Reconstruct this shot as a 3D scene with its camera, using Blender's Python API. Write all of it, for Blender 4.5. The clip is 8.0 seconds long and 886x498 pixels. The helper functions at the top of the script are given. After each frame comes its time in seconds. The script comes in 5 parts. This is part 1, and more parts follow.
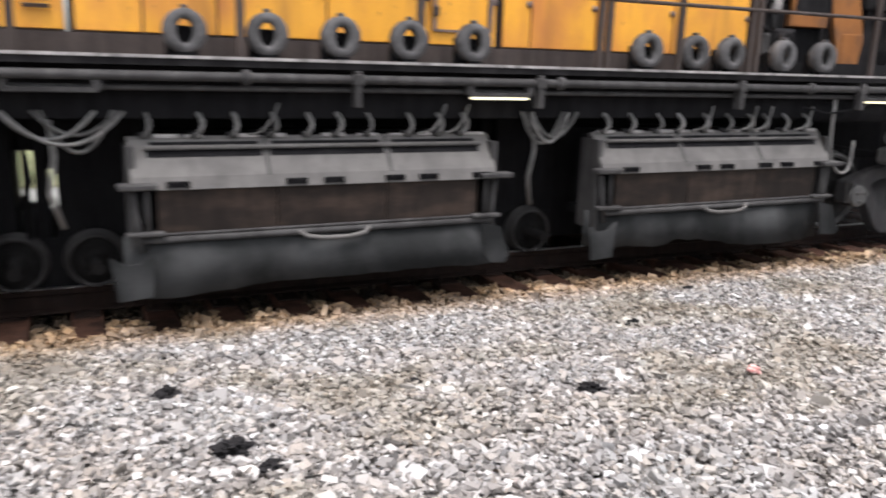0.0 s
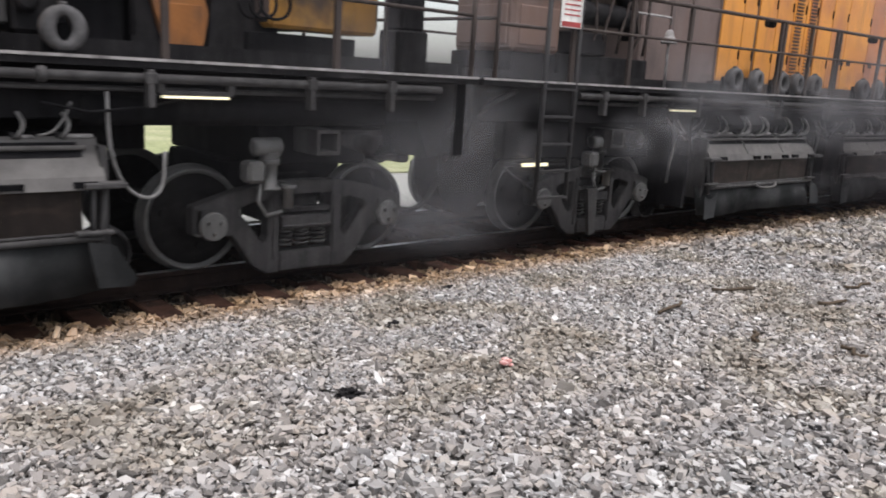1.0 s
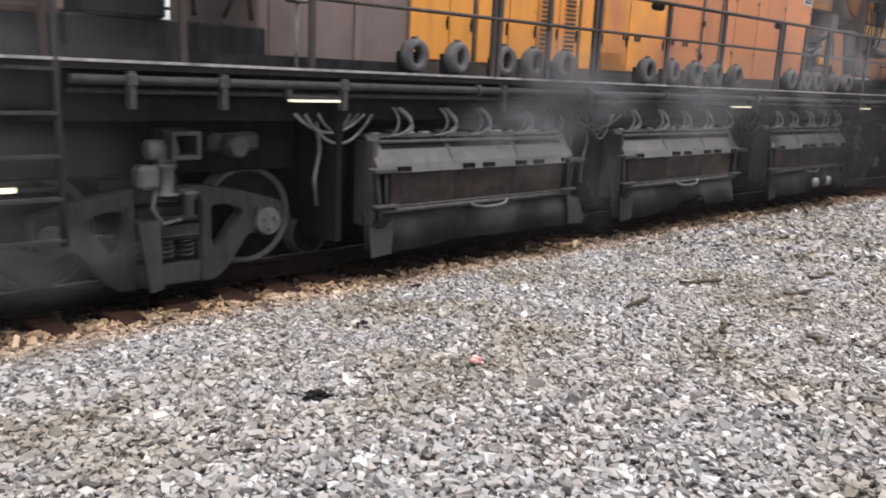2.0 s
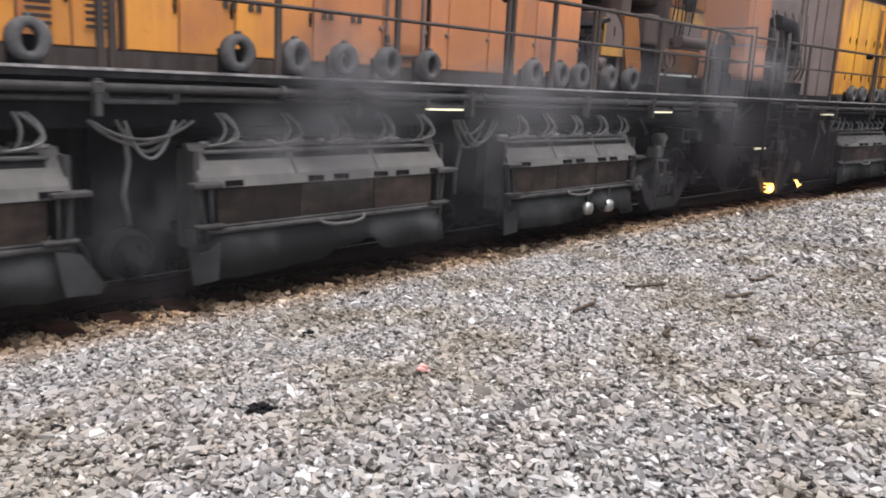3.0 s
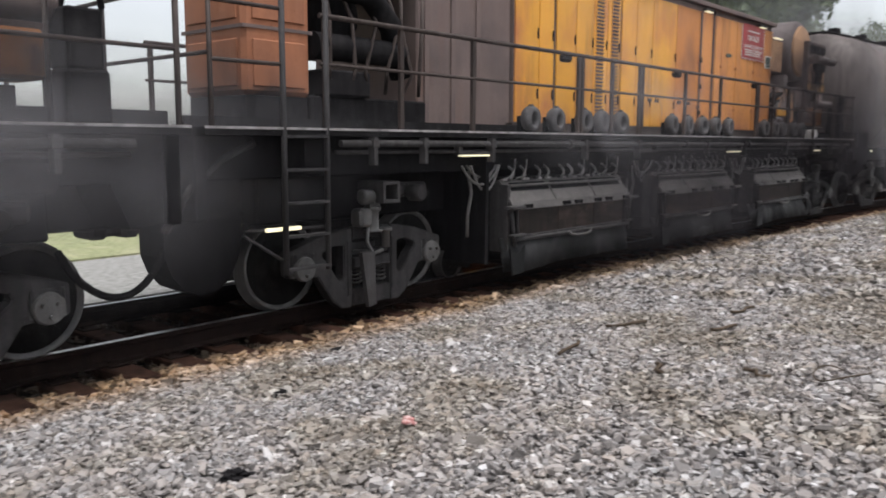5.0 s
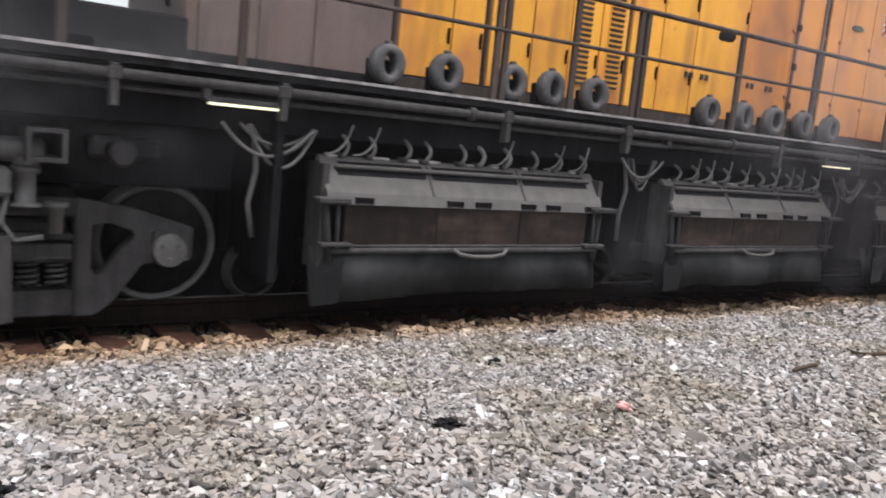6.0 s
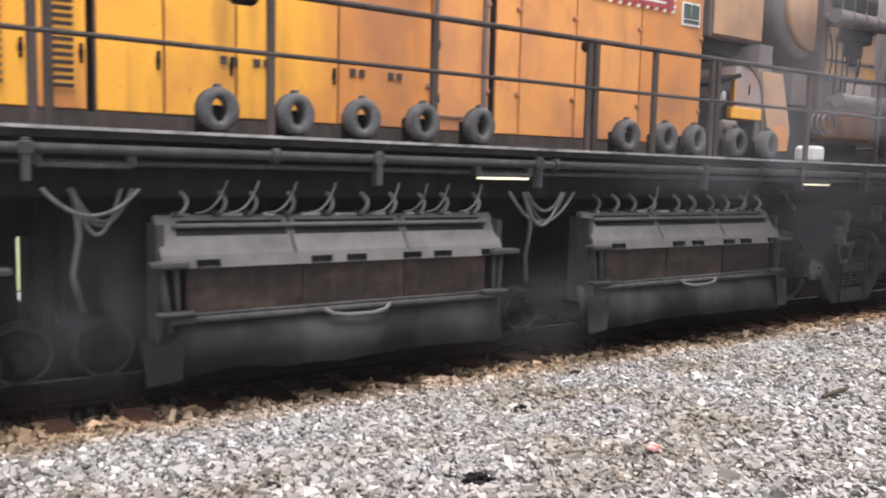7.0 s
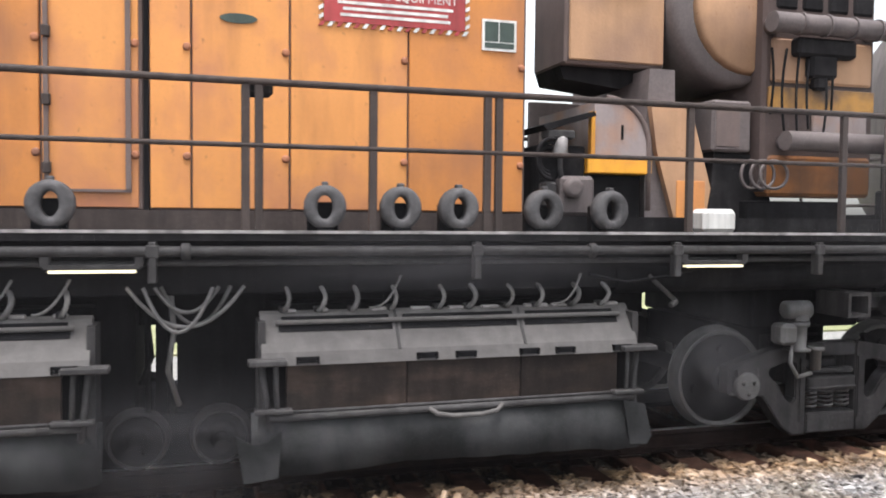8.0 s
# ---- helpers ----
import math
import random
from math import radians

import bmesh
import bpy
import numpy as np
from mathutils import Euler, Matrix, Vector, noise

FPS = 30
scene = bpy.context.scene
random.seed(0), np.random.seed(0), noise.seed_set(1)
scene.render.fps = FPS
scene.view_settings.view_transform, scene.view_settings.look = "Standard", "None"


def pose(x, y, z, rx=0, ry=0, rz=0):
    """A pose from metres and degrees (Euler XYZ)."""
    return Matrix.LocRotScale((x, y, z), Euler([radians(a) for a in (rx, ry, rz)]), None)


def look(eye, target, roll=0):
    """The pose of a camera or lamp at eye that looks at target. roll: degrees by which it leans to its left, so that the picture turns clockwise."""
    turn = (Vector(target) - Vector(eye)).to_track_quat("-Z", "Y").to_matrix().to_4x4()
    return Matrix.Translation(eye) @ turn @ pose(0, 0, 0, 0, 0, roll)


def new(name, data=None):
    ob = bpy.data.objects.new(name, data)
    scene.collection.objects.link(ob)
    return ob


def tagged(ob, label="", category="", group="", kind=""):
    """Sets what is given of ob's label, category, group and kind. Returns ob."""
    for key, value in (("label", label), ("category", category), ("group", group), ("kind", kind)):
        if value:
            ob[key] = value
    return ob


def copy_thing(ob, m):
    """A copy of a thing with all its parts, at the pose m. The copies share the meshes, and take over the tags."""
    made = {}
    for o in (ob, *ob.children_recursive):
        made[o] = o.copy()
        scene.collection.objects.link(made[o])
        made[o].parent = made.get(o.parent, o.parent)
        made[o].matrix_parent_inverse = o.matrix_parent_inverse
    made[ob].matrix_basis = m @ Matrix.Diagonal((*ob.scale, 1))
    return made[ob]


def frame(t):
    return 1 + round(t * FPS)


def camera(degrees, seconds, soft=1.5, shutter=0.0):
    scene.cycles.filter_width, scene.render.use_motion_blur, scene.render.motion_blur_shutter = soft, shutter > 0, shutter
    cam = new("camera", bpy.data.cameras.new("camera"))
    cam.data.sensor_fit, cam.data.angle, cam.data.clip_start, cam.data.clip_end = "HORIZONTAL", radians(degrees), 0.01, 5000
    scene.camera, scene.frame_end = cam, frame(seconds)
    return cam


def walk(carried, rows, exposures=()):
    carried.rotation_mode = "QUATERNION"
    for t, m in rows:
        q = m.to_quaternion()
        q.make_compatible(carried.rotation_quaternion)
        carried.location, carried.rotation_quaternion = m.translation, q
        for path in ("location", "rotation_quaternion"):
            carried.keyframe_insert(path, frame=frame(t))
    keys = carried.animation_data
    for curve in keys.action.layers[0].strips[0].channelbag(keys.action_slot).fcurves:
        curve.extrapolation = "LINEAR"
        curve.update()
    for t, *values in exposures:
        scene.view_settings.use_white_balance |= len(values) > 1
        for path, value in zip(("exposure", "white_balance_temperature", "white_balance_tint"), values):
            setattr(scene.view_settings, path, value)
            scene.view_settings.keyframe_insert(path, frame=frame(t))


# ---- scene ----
cam = camera(57.3, 8.0, soft=1.8, shutter=0.18)
walk(cam, [
    (0, pose(-0.261, -7.209, 2.010, 76.41, -2.01, -24.97)),
    (0.1, pose(-0.206, -7.158, 1.964, 76.69, -2.26, -27.75)),
    (0.3, pose(-0.148, -7.232, 1.968, 76.65, -2.78, -32.77)),
    (0.5, pose(-0.091, -7.173, 1.975, 76.87, -3.37, -37.51)),
    (1, pose(-0.088, -7.157, 1.957, 77.73, -3.38, -41.00)),
    (1.2, pose(-0.099, -7.140, 1.943, 77.83, -3.00, -41.18)),
    (2.5, pose(-0.008, -7.144, 1.948, 77.83, -2.65, -45.06)),
    (3, pose(0.000, -7.144, 1.960, 78.26, -2.79, -46.77)),
    (3.5, pose(0.005, -7.152, 1.958, 79.19, -4.02, -49.17)),
    (4, pose(0.091, -7.131, 1.975, 79.16, -5.24, -55.48)),
    (4.2, pose(0.110, -7.047, 1.945, 80.10, -4.73, -57.99)),
    (4.5, pose(0.193, -7.016, 1.912, 81.08, -3.17, -58.01)),
    (4.7, pose(0.156, -7.005, 1.880, 81.80, -1.54, -55.82)),
    (5, pose(0.104, -6.902, 1.811, 82.53, -0.20, -50.12)),
    (5.2, pose(0.068, -6.935, 1.817, 81.82, -0.07, -45.24)),
    (6.3, pose(0.064, -6.772, 1.578, 82.35, -5.93, -32.83)),
    (6.5, pose(0.073, -6.769, 1.589, 82.82, -5.15, -32.86)),
    (6.7, pose(0.089, -6.774, 1.608, 83.16, -4.38, -33.24)),
    (7, pose(0.050, -6.839, 1.700, 84.71, -1.31, -33.43)),
    (7.2, pose(0.049, -6.874, 1.796, 86.42, 0.84, -32.18)),
    (7.5, pose(-0.016, -6.816, 1.925, 88.17, 1.74, -28.72)),
    (7.7, pose(-0.101, -6.838, 1.992, 88.22, 0.92, -24.64)),
    (8, pose(-0.153, -6.890, 2.042, 87.65, -0.57, -16.56)),
], exposures=[(0.0, 0.75), (0.2, 0.35), (0.5, 0.0), (1.0, 0.28), (2.5, 0.5), (3.5, 0.4), (4.5, 0.12), (5.0, 0.08), (5.2, 0.15), (6.5, 0.55), (7.0, 0.70), (7.5, 0.73), (8.0, 0.82)])

# ---- world and light: thin overcast ----
world = bpy.data.worlds.new("world")
scene.world = world
world.use_nodes = True
wn = world.node_tree
sky = wn.nodes.new("ShaderNodeTexSky")
sky.sky_type = "NISHITA"
sky.sun_disc = False
sky.sun_elevation = radians(76)
sky.sun_rotation = radians(200)
sky.air_density, sky.dust_density = 1.0, 3.0
haze = wn.nodes.new("ShaderNodeHueSaturation")
haze.inputs["Saturation"].default_value = 0.3
haze.inputs["Value"].default_value = 1.48
wn.links.new(sky.outputs[0], haze.inputs["Color"])
wn.links.new(haze.outputs[0], wn.nodes["Background"].inputs[0])
wn.nodes["Background"].inputs[1].default_value = 0.15
sun = new("sun", bpy.data.lights.new("sun", "SUN"))
sun.data.energy, sun.data.angle, sun.data.color = 2.3, radians(24), (1.0, 0.98, 0.99)
sun.matrix_world = look((-2, -5.5, 24), (0, 0, 0))


# ---- materials ----
def mat(name, base, rough=0.7, metal=0.0, dark=0.6, scale=3.0, fine=40.0, bump=0.2, dirt=None, amount=0.4, spread=0.0, streak=1.0, rust=0.0, run=0.3):
    """A painted, dusty or rusty surface: two scales of noise, a dirt colour in patches, and fine relief."""
    m = bpy.data.materials.new(name)
    m.use_nodes = True
    n, l = m.node_tree.nodes, m.node_tree.links
    b = n["Principled BSDF"]
    co = n.new("ShaderNodeTexCoord")
    mp = n.new("ShaderNodeMapping")
    mp.inputs["Scale"].default_value = (1, 1, streak)
    l.new(co.outputs["Object"], mp.inputs["Vector"])
    inf = n.new("ShaderNodeObjectInfo")
    off = n.new("ShaderNodeVectorMath")
    off.operation = "MULTIPLY_ADD"
    l.new(inf.outputs["Random"], off.inputs[0])
    off.inputs[1].default_value = (37.0, 21.0, 13.0)
    l.new(mp.outputs[0], off.inputs[2])
    big, small = n.new("ShaderNodeTexNoise"), n.new("ShaderNodeTexNoise")
    big.inputs["Scale"].default_value, big.inputs["Detail"].default_value = scale, 6
    small.inputs["Scale"].default_value, small.inputs["Detail"].default_value = fine, 4
    l.new(off.outputs[0], big.inputs["Vector"])
    l.new(co.outputs["Object"], small.inputs["Vector"])
    ramp = n.new("ShaderNodeValToRGB")
    ramp.color_ramp.elements[0].position, ramp.color_ramp.elements[1].position = 0.46, 0.72
    l.new(big.outputs["Fac"], ramp.inputs[0])
    lo, hi = [c * dark for c in base], base
    tone = n.new("ShaderNodeMix")
    tone.data_type = "RGBA"
    tone.inputs["A"].default_value, tone.inputs["B"].default_value = (*lo, 1), (*hi, 1)
    l.new(small.outputs["Fac"], tone.inputs["Factor"])
    soil = n.new("ShaderNodeMix")
    soil.data_type = "RGBA"
    d = dirt or [c * 0.4 for c in base]
    soil.inputs["B"].default_value = (*d, 1)
    k = n.new("ShaderNodeMath")
    k.operation = "MULTIPLY"
    k.inputs[1].default_value = amount
    l.new(ramp.outputs["Color"], k.inputs[0])
    l.new(k.outputs[0], soil.inputs["Factor"])
    l.new(tone.outputs["Result"], soil.inputs["A"])
    out = soil.outputs["Result"]
    if rust:
        runs = n.new("ShaderNodeMapping")
        runs.inputs["Scale"].default_value = (3.5, 3.5, 0.8)
        l.new(off.outputs[0], runs.inputs["Vector"])
        rn = n.new("ShaderNodeTexNoise")
        rn.inputs["Scale"].default_value, rn.inputs["Detail"].default_value = 1.0, 7
        l.new(runs.outputs[0], rn.inputs["Vector"])
        rr = n.new("ShaderNodeMapRange")
        rr.inputs["From Min"].default_value, rr.inputs["From Max"].default_value = 0.56, 0.78
        rr.inputs["To Max"].default_value = rust
        l.new(rn.outputs["Fac"], rr.inputs["Value"])
        sp = n.new("ShaderNodeTexNoise")
        sp.inputs["Scale"].default_value, sp.inputs["Detail"].default_value = 22.0, 8
        l.new(off.outputs[0], sp.inputs["Vector"])
        sr = n.new("ShaderNodeMapRange")
        sr.inputs["From Min"].default_value, sr.inputs["From Max"].default_value = 0.66, 0.76
        sr.inputs["To Max"].default_value = rust
        l.new(sp.outputs["Fac"], sr.inputs["Value"])
        mx = n.new("ShaderNodeMath")
        mx.operation = "MAXIMUM"
        l.new(rr.outputs[0], mx.inputs[0])
        l.new(sr.outputs[0], mx.inputs[1])
        rm = n.new("ShaderNodeMix")
        rm.data_type = "RGBA"
        rm.inputs["B"].default_value = (0.16, 0.06, 0.025, 1)
        l.new(mx.outputs[0], rm.inputs["Factor"])
        l.new(out, rm.inputs["A"])
        out = rm.outputs["Result"]
    if run:
        vm = n.new("ShaderNodeMapping")
        vm.inputs["Scale"].default_value = (11, 11, 1.1)
        l.new(off.outputs[0], vm.inputs["Vector"])
        vn = n.new("ShaderNodeTexNoise")
        vn.inputs["Scale"].default_value, vn.inputs["Detail"].default_value = 1.0, 8
        l.new(vm.outputs[0], vn.inputs["Vector"])
        vr = n.new("ShaderNodeMapRange")
        vr.inputs["From Min"].default_value, vr.inputs["From Max"].default_value = 0.34, 0.68
        vr.inputs["To Min"].default_value, vr.inputs["To Max"].default_value = 1 - run, 1 + run * 0.6
        l.new(vn.outputs["Fac"], vr.inputs["Value"])
        vh = n.new("ShaderNodeHueSaturation")
        l.new(vr.outputs[0], vh.inputs["Value"])
        l.new(out, vh.inputs["Color"])
        out = vh.outputs["Color"]
    if spread:
        hs = n.new("ShaderNodeHueSaturation")
        mr = n.new("ShaderNodeMapRange")
        mr.inputs["To Min"].default_value, mr.inputs["To Max"].default_value = 1 - spread, 1 + spread
        l.new(inf.outputs["Random"], mr.inputs["Value"])
        l.new(mr.outputs[0], hs.inputs["Value"])
        l.new(out, hs.inputs["Color"])
        out = hs.outputs["Color"]
    l.new(out, b.inputs["Base Color"])
    b.inputs["Roughness"].default_value, b.inputs["Metallic"].default_value = rough, metal
    b.inputs["Specular IOR Level"].default_value = 0.5 if rough < 0.65 else 0.18 if rough < 0.8 else 0.06
    bp = n.new("ShaderNodeBump")
    bp.inputs["Strength"].default_value, bp.inputs["Distance"].default_value = bump, 0.01
    l.new(small.outputs["Fac"], bp.inputs["Height"])
    l.new(bp.outputs[0], b.inputs["Normal"])
    return m


def glow(name, colour, strength):
    m = bpy.data.materials.new(name)
    m.use_nodes = True
    b = m.node_tree.nodes["Principled BSDF"]
    b.inputs["Emission Color"].default_value, b.inputs["Emission Strength"].default_value = (*colour, 1), strength
    b.inputs["Base Color"].default_value = (*colour, 1)
    return m


YELLOW = mat("yellow paint", (0.87, 0.40, 0.035), 0.5, dark=0.88, scale=1.5, bump=0.04, dirt=(0.50, 0.17, 0.05), amount=1.05, spread=0.07, streak=0.6, rust=0.65, run=0.05)
ORANGE = mat("rust stained orange paint", (0.71, 0.295, 0.08), 0.55, dark=0.88, scale=1.7, bump=0.05, dirt=(0.42, 0.165, 0.08), amount=1.2, spread=0.08, streak=0.7, rust=0.5, run=0.04)
SCORCHED = mat("scorched orange paint", (0.62, 0.235, 0.055), 0.6, dark=0.85, scale=1.6, bump=0.05, dirt=(0.29, 0.12, 0.06), amount=0.95, streak=0.7, rust=0.4, run=0.04)
BROWN = mat("brown sooty paint", (0.19, 0.142, 0.13), 0.7, dark=0.8, scale=1.6, dirt=(0.105, 0.084, 0.08), amount=0.85, spread=0.06, rust=0.25, run=0.06)
AMBER = mat("amber paint with brown stains", (0.74, 0.30, 0.045), 0.5, dark=0.88, scale=1.4, bump=0.05, dirt=(0.42, 0.15, 0.06), amount=1.1, spread=0.08, streak=0.6, rust=0.6, run=0.06)
SALMON = mat("faded salmon orange paint", (0.56, 0.21, 0.078), 0.6, dark=0.86, scale=1.5, bump=0.05, dirt=(0.36, 0.15, 0.085), amount=1.0, spread=0.1, streak=0.7, rust=0.45, run=0.06)
UMBER = mat("burnt orange engine paint", (0.31, 0.125, 0.04), 0.65, dark=0.8, scale=2.2, bump=0.08, dirt=(0.09, 0.05, 0.035), amount=1.1, rust=0.4, run=0.1)
OCHRE = mat("dirty ochre engine paint", (0.55, 0.27, 0.05), 0.6, dark=0.8, scale=2.6, bump=0.08, dirt=(0.10, 0.06, 0.04), amount=1.1, rust=0.4, run=0.1)
DUSK = mat("dark mauve brown sooty paint", (0.10, 0.072, 0.066), 0.7, dark=0.8, scale=2.0, dirt=(0.05, 0.04, 0.038), amount=0.8, rust=0.2, run=0.06)
MAUVE = mat("mauve brown sooty paint", (0.21, 0.135, 0.11), 0.7, dark=0.8, scale=1.4, dirt=(0.17, 0.125, 0.115), amount=0.8, rust=0.3, run=0.08)
SOOT = mat("soot", (0.021, 0.0195, 0.0205), 0.85, scale=4, dirt=(0.042, 0.039, 0.04), amount=0.5, spread=0.15)
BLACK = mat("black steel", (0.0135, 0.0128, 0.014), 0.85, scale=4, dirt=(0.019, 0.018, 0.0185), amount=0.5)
GREY = mat("dusty grey steel", (0.066, 0.062, 0.062), 0.75, scale=5, dirt=(0.028, 0.026, 0.026), amount=0.6, spread=0.08)
LID = mat("pale dusty lid steel", (0.122, 0.114, 0.11), 0.75, dark=0.85, scale=3, dirt=(0.07, 0.065, 0.064), amount=0.7, spread=0.06, streak=2.0, run=0.12)
PANEL = mat("brown heat stained steel", (0.026, 0.0185, 0.0155), 0.75, scale=2.5, dirt=(0.075, 0.05, 0.038), amount=0.5, spread=0.3, streak=3.0)
RUBBER = mat("dusty rubber sheet", (0.0235, 0.0238, 0.0242), 0.8, scale=1.7, dirt=(0.061, 0.061, 0.062), amount=0.85, spread=0.2, run=0.08)
RAILING = mat("brown grey railing paint", (0.078, 0.06, 0.054), 0.7, scale=6, dirt=(0.05, 0.042, 0.04), amount=0.5)
LADDER = mat("sooty ladder steel", (0.05, 0.047, 0.048), 0.7, scale=6, dirt=(0.025, 0.023, 0.023), amount=0.6)
RING = mat("grey cast ring", (0.125, 0.12, 0.122), 0.85, scale=12, bump=0.4, dirt=(0.06, 0.057, 0.057), amount=0.6, spread=0.1)
HOSE = mat("grey hose", (0.19, 0.18, 0.175), 0.6, scale=9, dirt=(0.05, 0.047, 0.047), amount=0.6, spread=0.3)
EDGE = mat("worn pale deck edge", (0.42, 0.39, 0.38), 0.6, scale=7, dirt=(0.10, 0.09, 0.09), amount=0.9)
STEEL = mat("bright worn steel", (0.55, 0.54, 0.53), 0.35, 0.9, scale=8, bump=0.05)
CAST = mat("dusty cast steel", (0.054, 0.051, 0.052), 0.8, scale=6, bump=0.3, dirt=(0.025, 0.024, 0.024), amount=0.6, spread=0.1)
RUST = mat("rusty rail steel", (0.021, 0.0135, 0.0115), 0.85, scale=6, bump=0.3, dirt=(0.012, 0.010, 0.0095), amount=0.7)
WOOD = mat("creosoted tie wood", (0.076, 0.039, 0.028), 0.9, scale=5, fine=60, bump=0.5, dirt=(0.016, 0.012, 0.011), amount=0.9, spread=0.4)
TANK = mat("sooty tank paint", (0.14, 0.112, 0.102), 0.6, scale=0.8, dirt=(0.085, 0.073, 0.07), amount=0.8, streak=0.4)
TAN = mat("faded sooty tan paint", (0.49, 0.29, 0.17), 0.65, dark=0.85, scale=1.5, dirt=(0.25, 0.155, 0.115), amount=0.85, rust=0.35, run=0.06)
RUSTY = mat("rusty primer paint", (0.42, 0.175, 0.095), 0.65, dark=0.8, scale=1.2, dirt=(0.20, 0.105, 0.075), amount=0.8, rust=0.4, run=0.08)
RED = mat("faded red sign paint", (0.42, 0.05, 0.05), 0.5, dark=0.85, bump=0.03)
WHITE = mat("white paint", (0.78, 0.76, 0.72), 0.5, dark=0.9, bump=0.03)
DARKGREEN = mat("dark green placard", (0.05, 0.075, 0.06), 0.5)
CONCRETE = mat("pale concrete", (0.36, 0.355, 0.335), 0.9, scale=1.2, dirt=(0.27, 0.265, 0.25), amount=0.6)
GRASS = mat("dry grass", (0.33, 0.35, 0.19), 0.95, scale=1.0, fine=30, bump=0.6, dirt=(0.40, 0.38, 0.25), amount=0.7)
BARK = mat("bark", (0.10, 0.075, 0.055), 0.9, bump=0.6)
LEAF = mat("leaves", (0.12, 0.15, 0.085), 0.7, dark=0.7, scale=0.6, dirt=(0.17, 0.19, 0.12), amount=0.6)
TUBE = glow("fluorescent tube", (1.0, 0.90, 0.62), 0.72)
BEARING = mat("worn dusty grey casting", (0.115, 0.11, 0.108), 0.6, scale=9, bump=0.3, dirt=(0.07, 0.066, 0.064), amount=0.7)
GUARD = mat("grey guard paint worn to orange", (0.33, 0.275, 0.265), 0.65, dark=0.85, scale=3, dirt=(0.42, 0.22, 0.13), amount=0.8, rust=0.3, run=0.06)
PIPE = mat("mauve grey sooty pipe", (0.18, 0.15, 0.146), 0.65, scale=4, dirt=(0.10, 0.085, 0.084), amount=0.7, spread=0.1, run=0.06)
WHEEL = mat("dark wheel disc", (0.016, 0.015, 0.015), 0.8, scale=6, bump=0.3, dirt=(0.03, 0.028, 0.028), amount=0.4)
RIM = mat("worn wheel rim", (0.12, 0.115, 0.113), 0.5, scale=10, dirt=(0.07, 0.067, 0.065), amount=0.6)


# ---- mesh tools ----
def box(bm, x0, x1, y0, y1, z0, z1, bevel=0.0):
    v = [bm.verts.new(c) for c in ((x0, y0, z0), (x1, y0, z0), (x1, y1, z0), (x0, y1, z0), (x0, y0, z1), (x1, y0, z1), (x1, y1, z1), (x0, y1, z1))]
    f = [bm.faces.new([v[i] for i in q]) for q in ((3, 2, 1, 0), (4, 5, 6, 7), (0, 1, 5, 4), (1, 2, 6, 5), (2, 3, 7, 6), (3, 0, 4, 7))]
    if bevel:
        es = list({e for q in f for e in q.edges})
        bmesh.ops.bevel(bm, geom=es, offset=bevel, segments=1, affect="EDGES", profile=0.5)


def ring_frame(d):
    d = Vector(d).normalized()
    a = d.cross(Vector((0, 0, 1)) if abs(d.z) < 0.9 else Vector((1, 0, 0))).normalized()
    return a, d.cross(a)


def tube(bm, pts, r, seg=8, close=False):
    """A round bar or hose along a line of points."""
    pts = [Vector(q) for q in pts]
    loops = []
    for i, q in enumerate(pts):
        d = (pts[min(i + 1, len(pts) - 1)] - pts[max(i - 1, 0)])
        if close:
            d = pts[(i + 1) % len(pts)] - pts[i - 1]
        a, b = ring_frame(d)
        if loops:
            pa = loops[-1][1]
            a = (pa - d.normalized() * pa.dot(d.normalized())).normalized()
            b = d.normalized().cross(a)
        loops.append(([bm.verts.new(q + (a * math.cos(t) + b * math.sin(t)) * r) for t in [2 * math.pi * k / seg for k in range(seg)]], a))
    rings = [q[0] for q in loops]
    pairs = list(zip(rings, rings[1:])) + ([(rings[-1], rings[0])] if close else [])
    for u, w in pairs:
        for k in range(seg):
            bm.faces.new((u[k], u[(k + 1) % seg], w[(k + 1) % seg], w[k])).smooth = True
    if not close:
        bm.faces.new(rings[0][::-1])
        bm.faces.new(rings[-1])


def lathe(bm, profile, at, axis="Y", seg=28, caps=True):
    """Turns (radius, along) round an axis through at."""
    c = Vector(at)
    rows = []
    for r, s in profile:
        row = []
        for k in range(seg):
            t = 2 * math.pi * k / seg
            u, w = r * math.cos(t), r * math.sin(t)
            row.append(bm.verts.new(c + Vector({"Y": (u, s, w), "X": (s, u, w), "Z": (u, w, s)}[axis])))
        rows.append(row)
    for a, b in zip(rows, rows[1:]):
        for k in range(seg):
            bm.faces.new((a[k], a[(k + 1) % seg], b[(k + 1) % seg], b[k])).smooth = True
    if caps:
        bm.faces.new(rows[0][::-1])
        bm.faces.new(rows[-1])


def prism(bm, outline, y0, y1, axis="Y"):
    """An outline in (x, z) drawn out along y, or in (y, z) along x."""
    def at(a, b, s):
        return (a, s, b) if axis == "Y" else (s, a, b)
    u = [bm.verts.new(at(a, b, y0)) for a, b in outline]
    w = [bm.verts.new(at(a, b, y1)) for a, b in outline]
    n = len(u)
    bm.faces.new(u)
    bm.faces.new(w[::-1])
    for k in range(n):
        bm.faces.new((u[k], u[(k + 1) % n], w[(k + 1) % n], w[k]))


def mesh_of(name, bm, material):
    bmesh.ops.recalc_face_normals(bm, faces=bm.faces)
    me = bpy.data.meshes.new(name)
    bm.to_mesh(me)
    bm.free()
    me.materials.append(material)
    return me


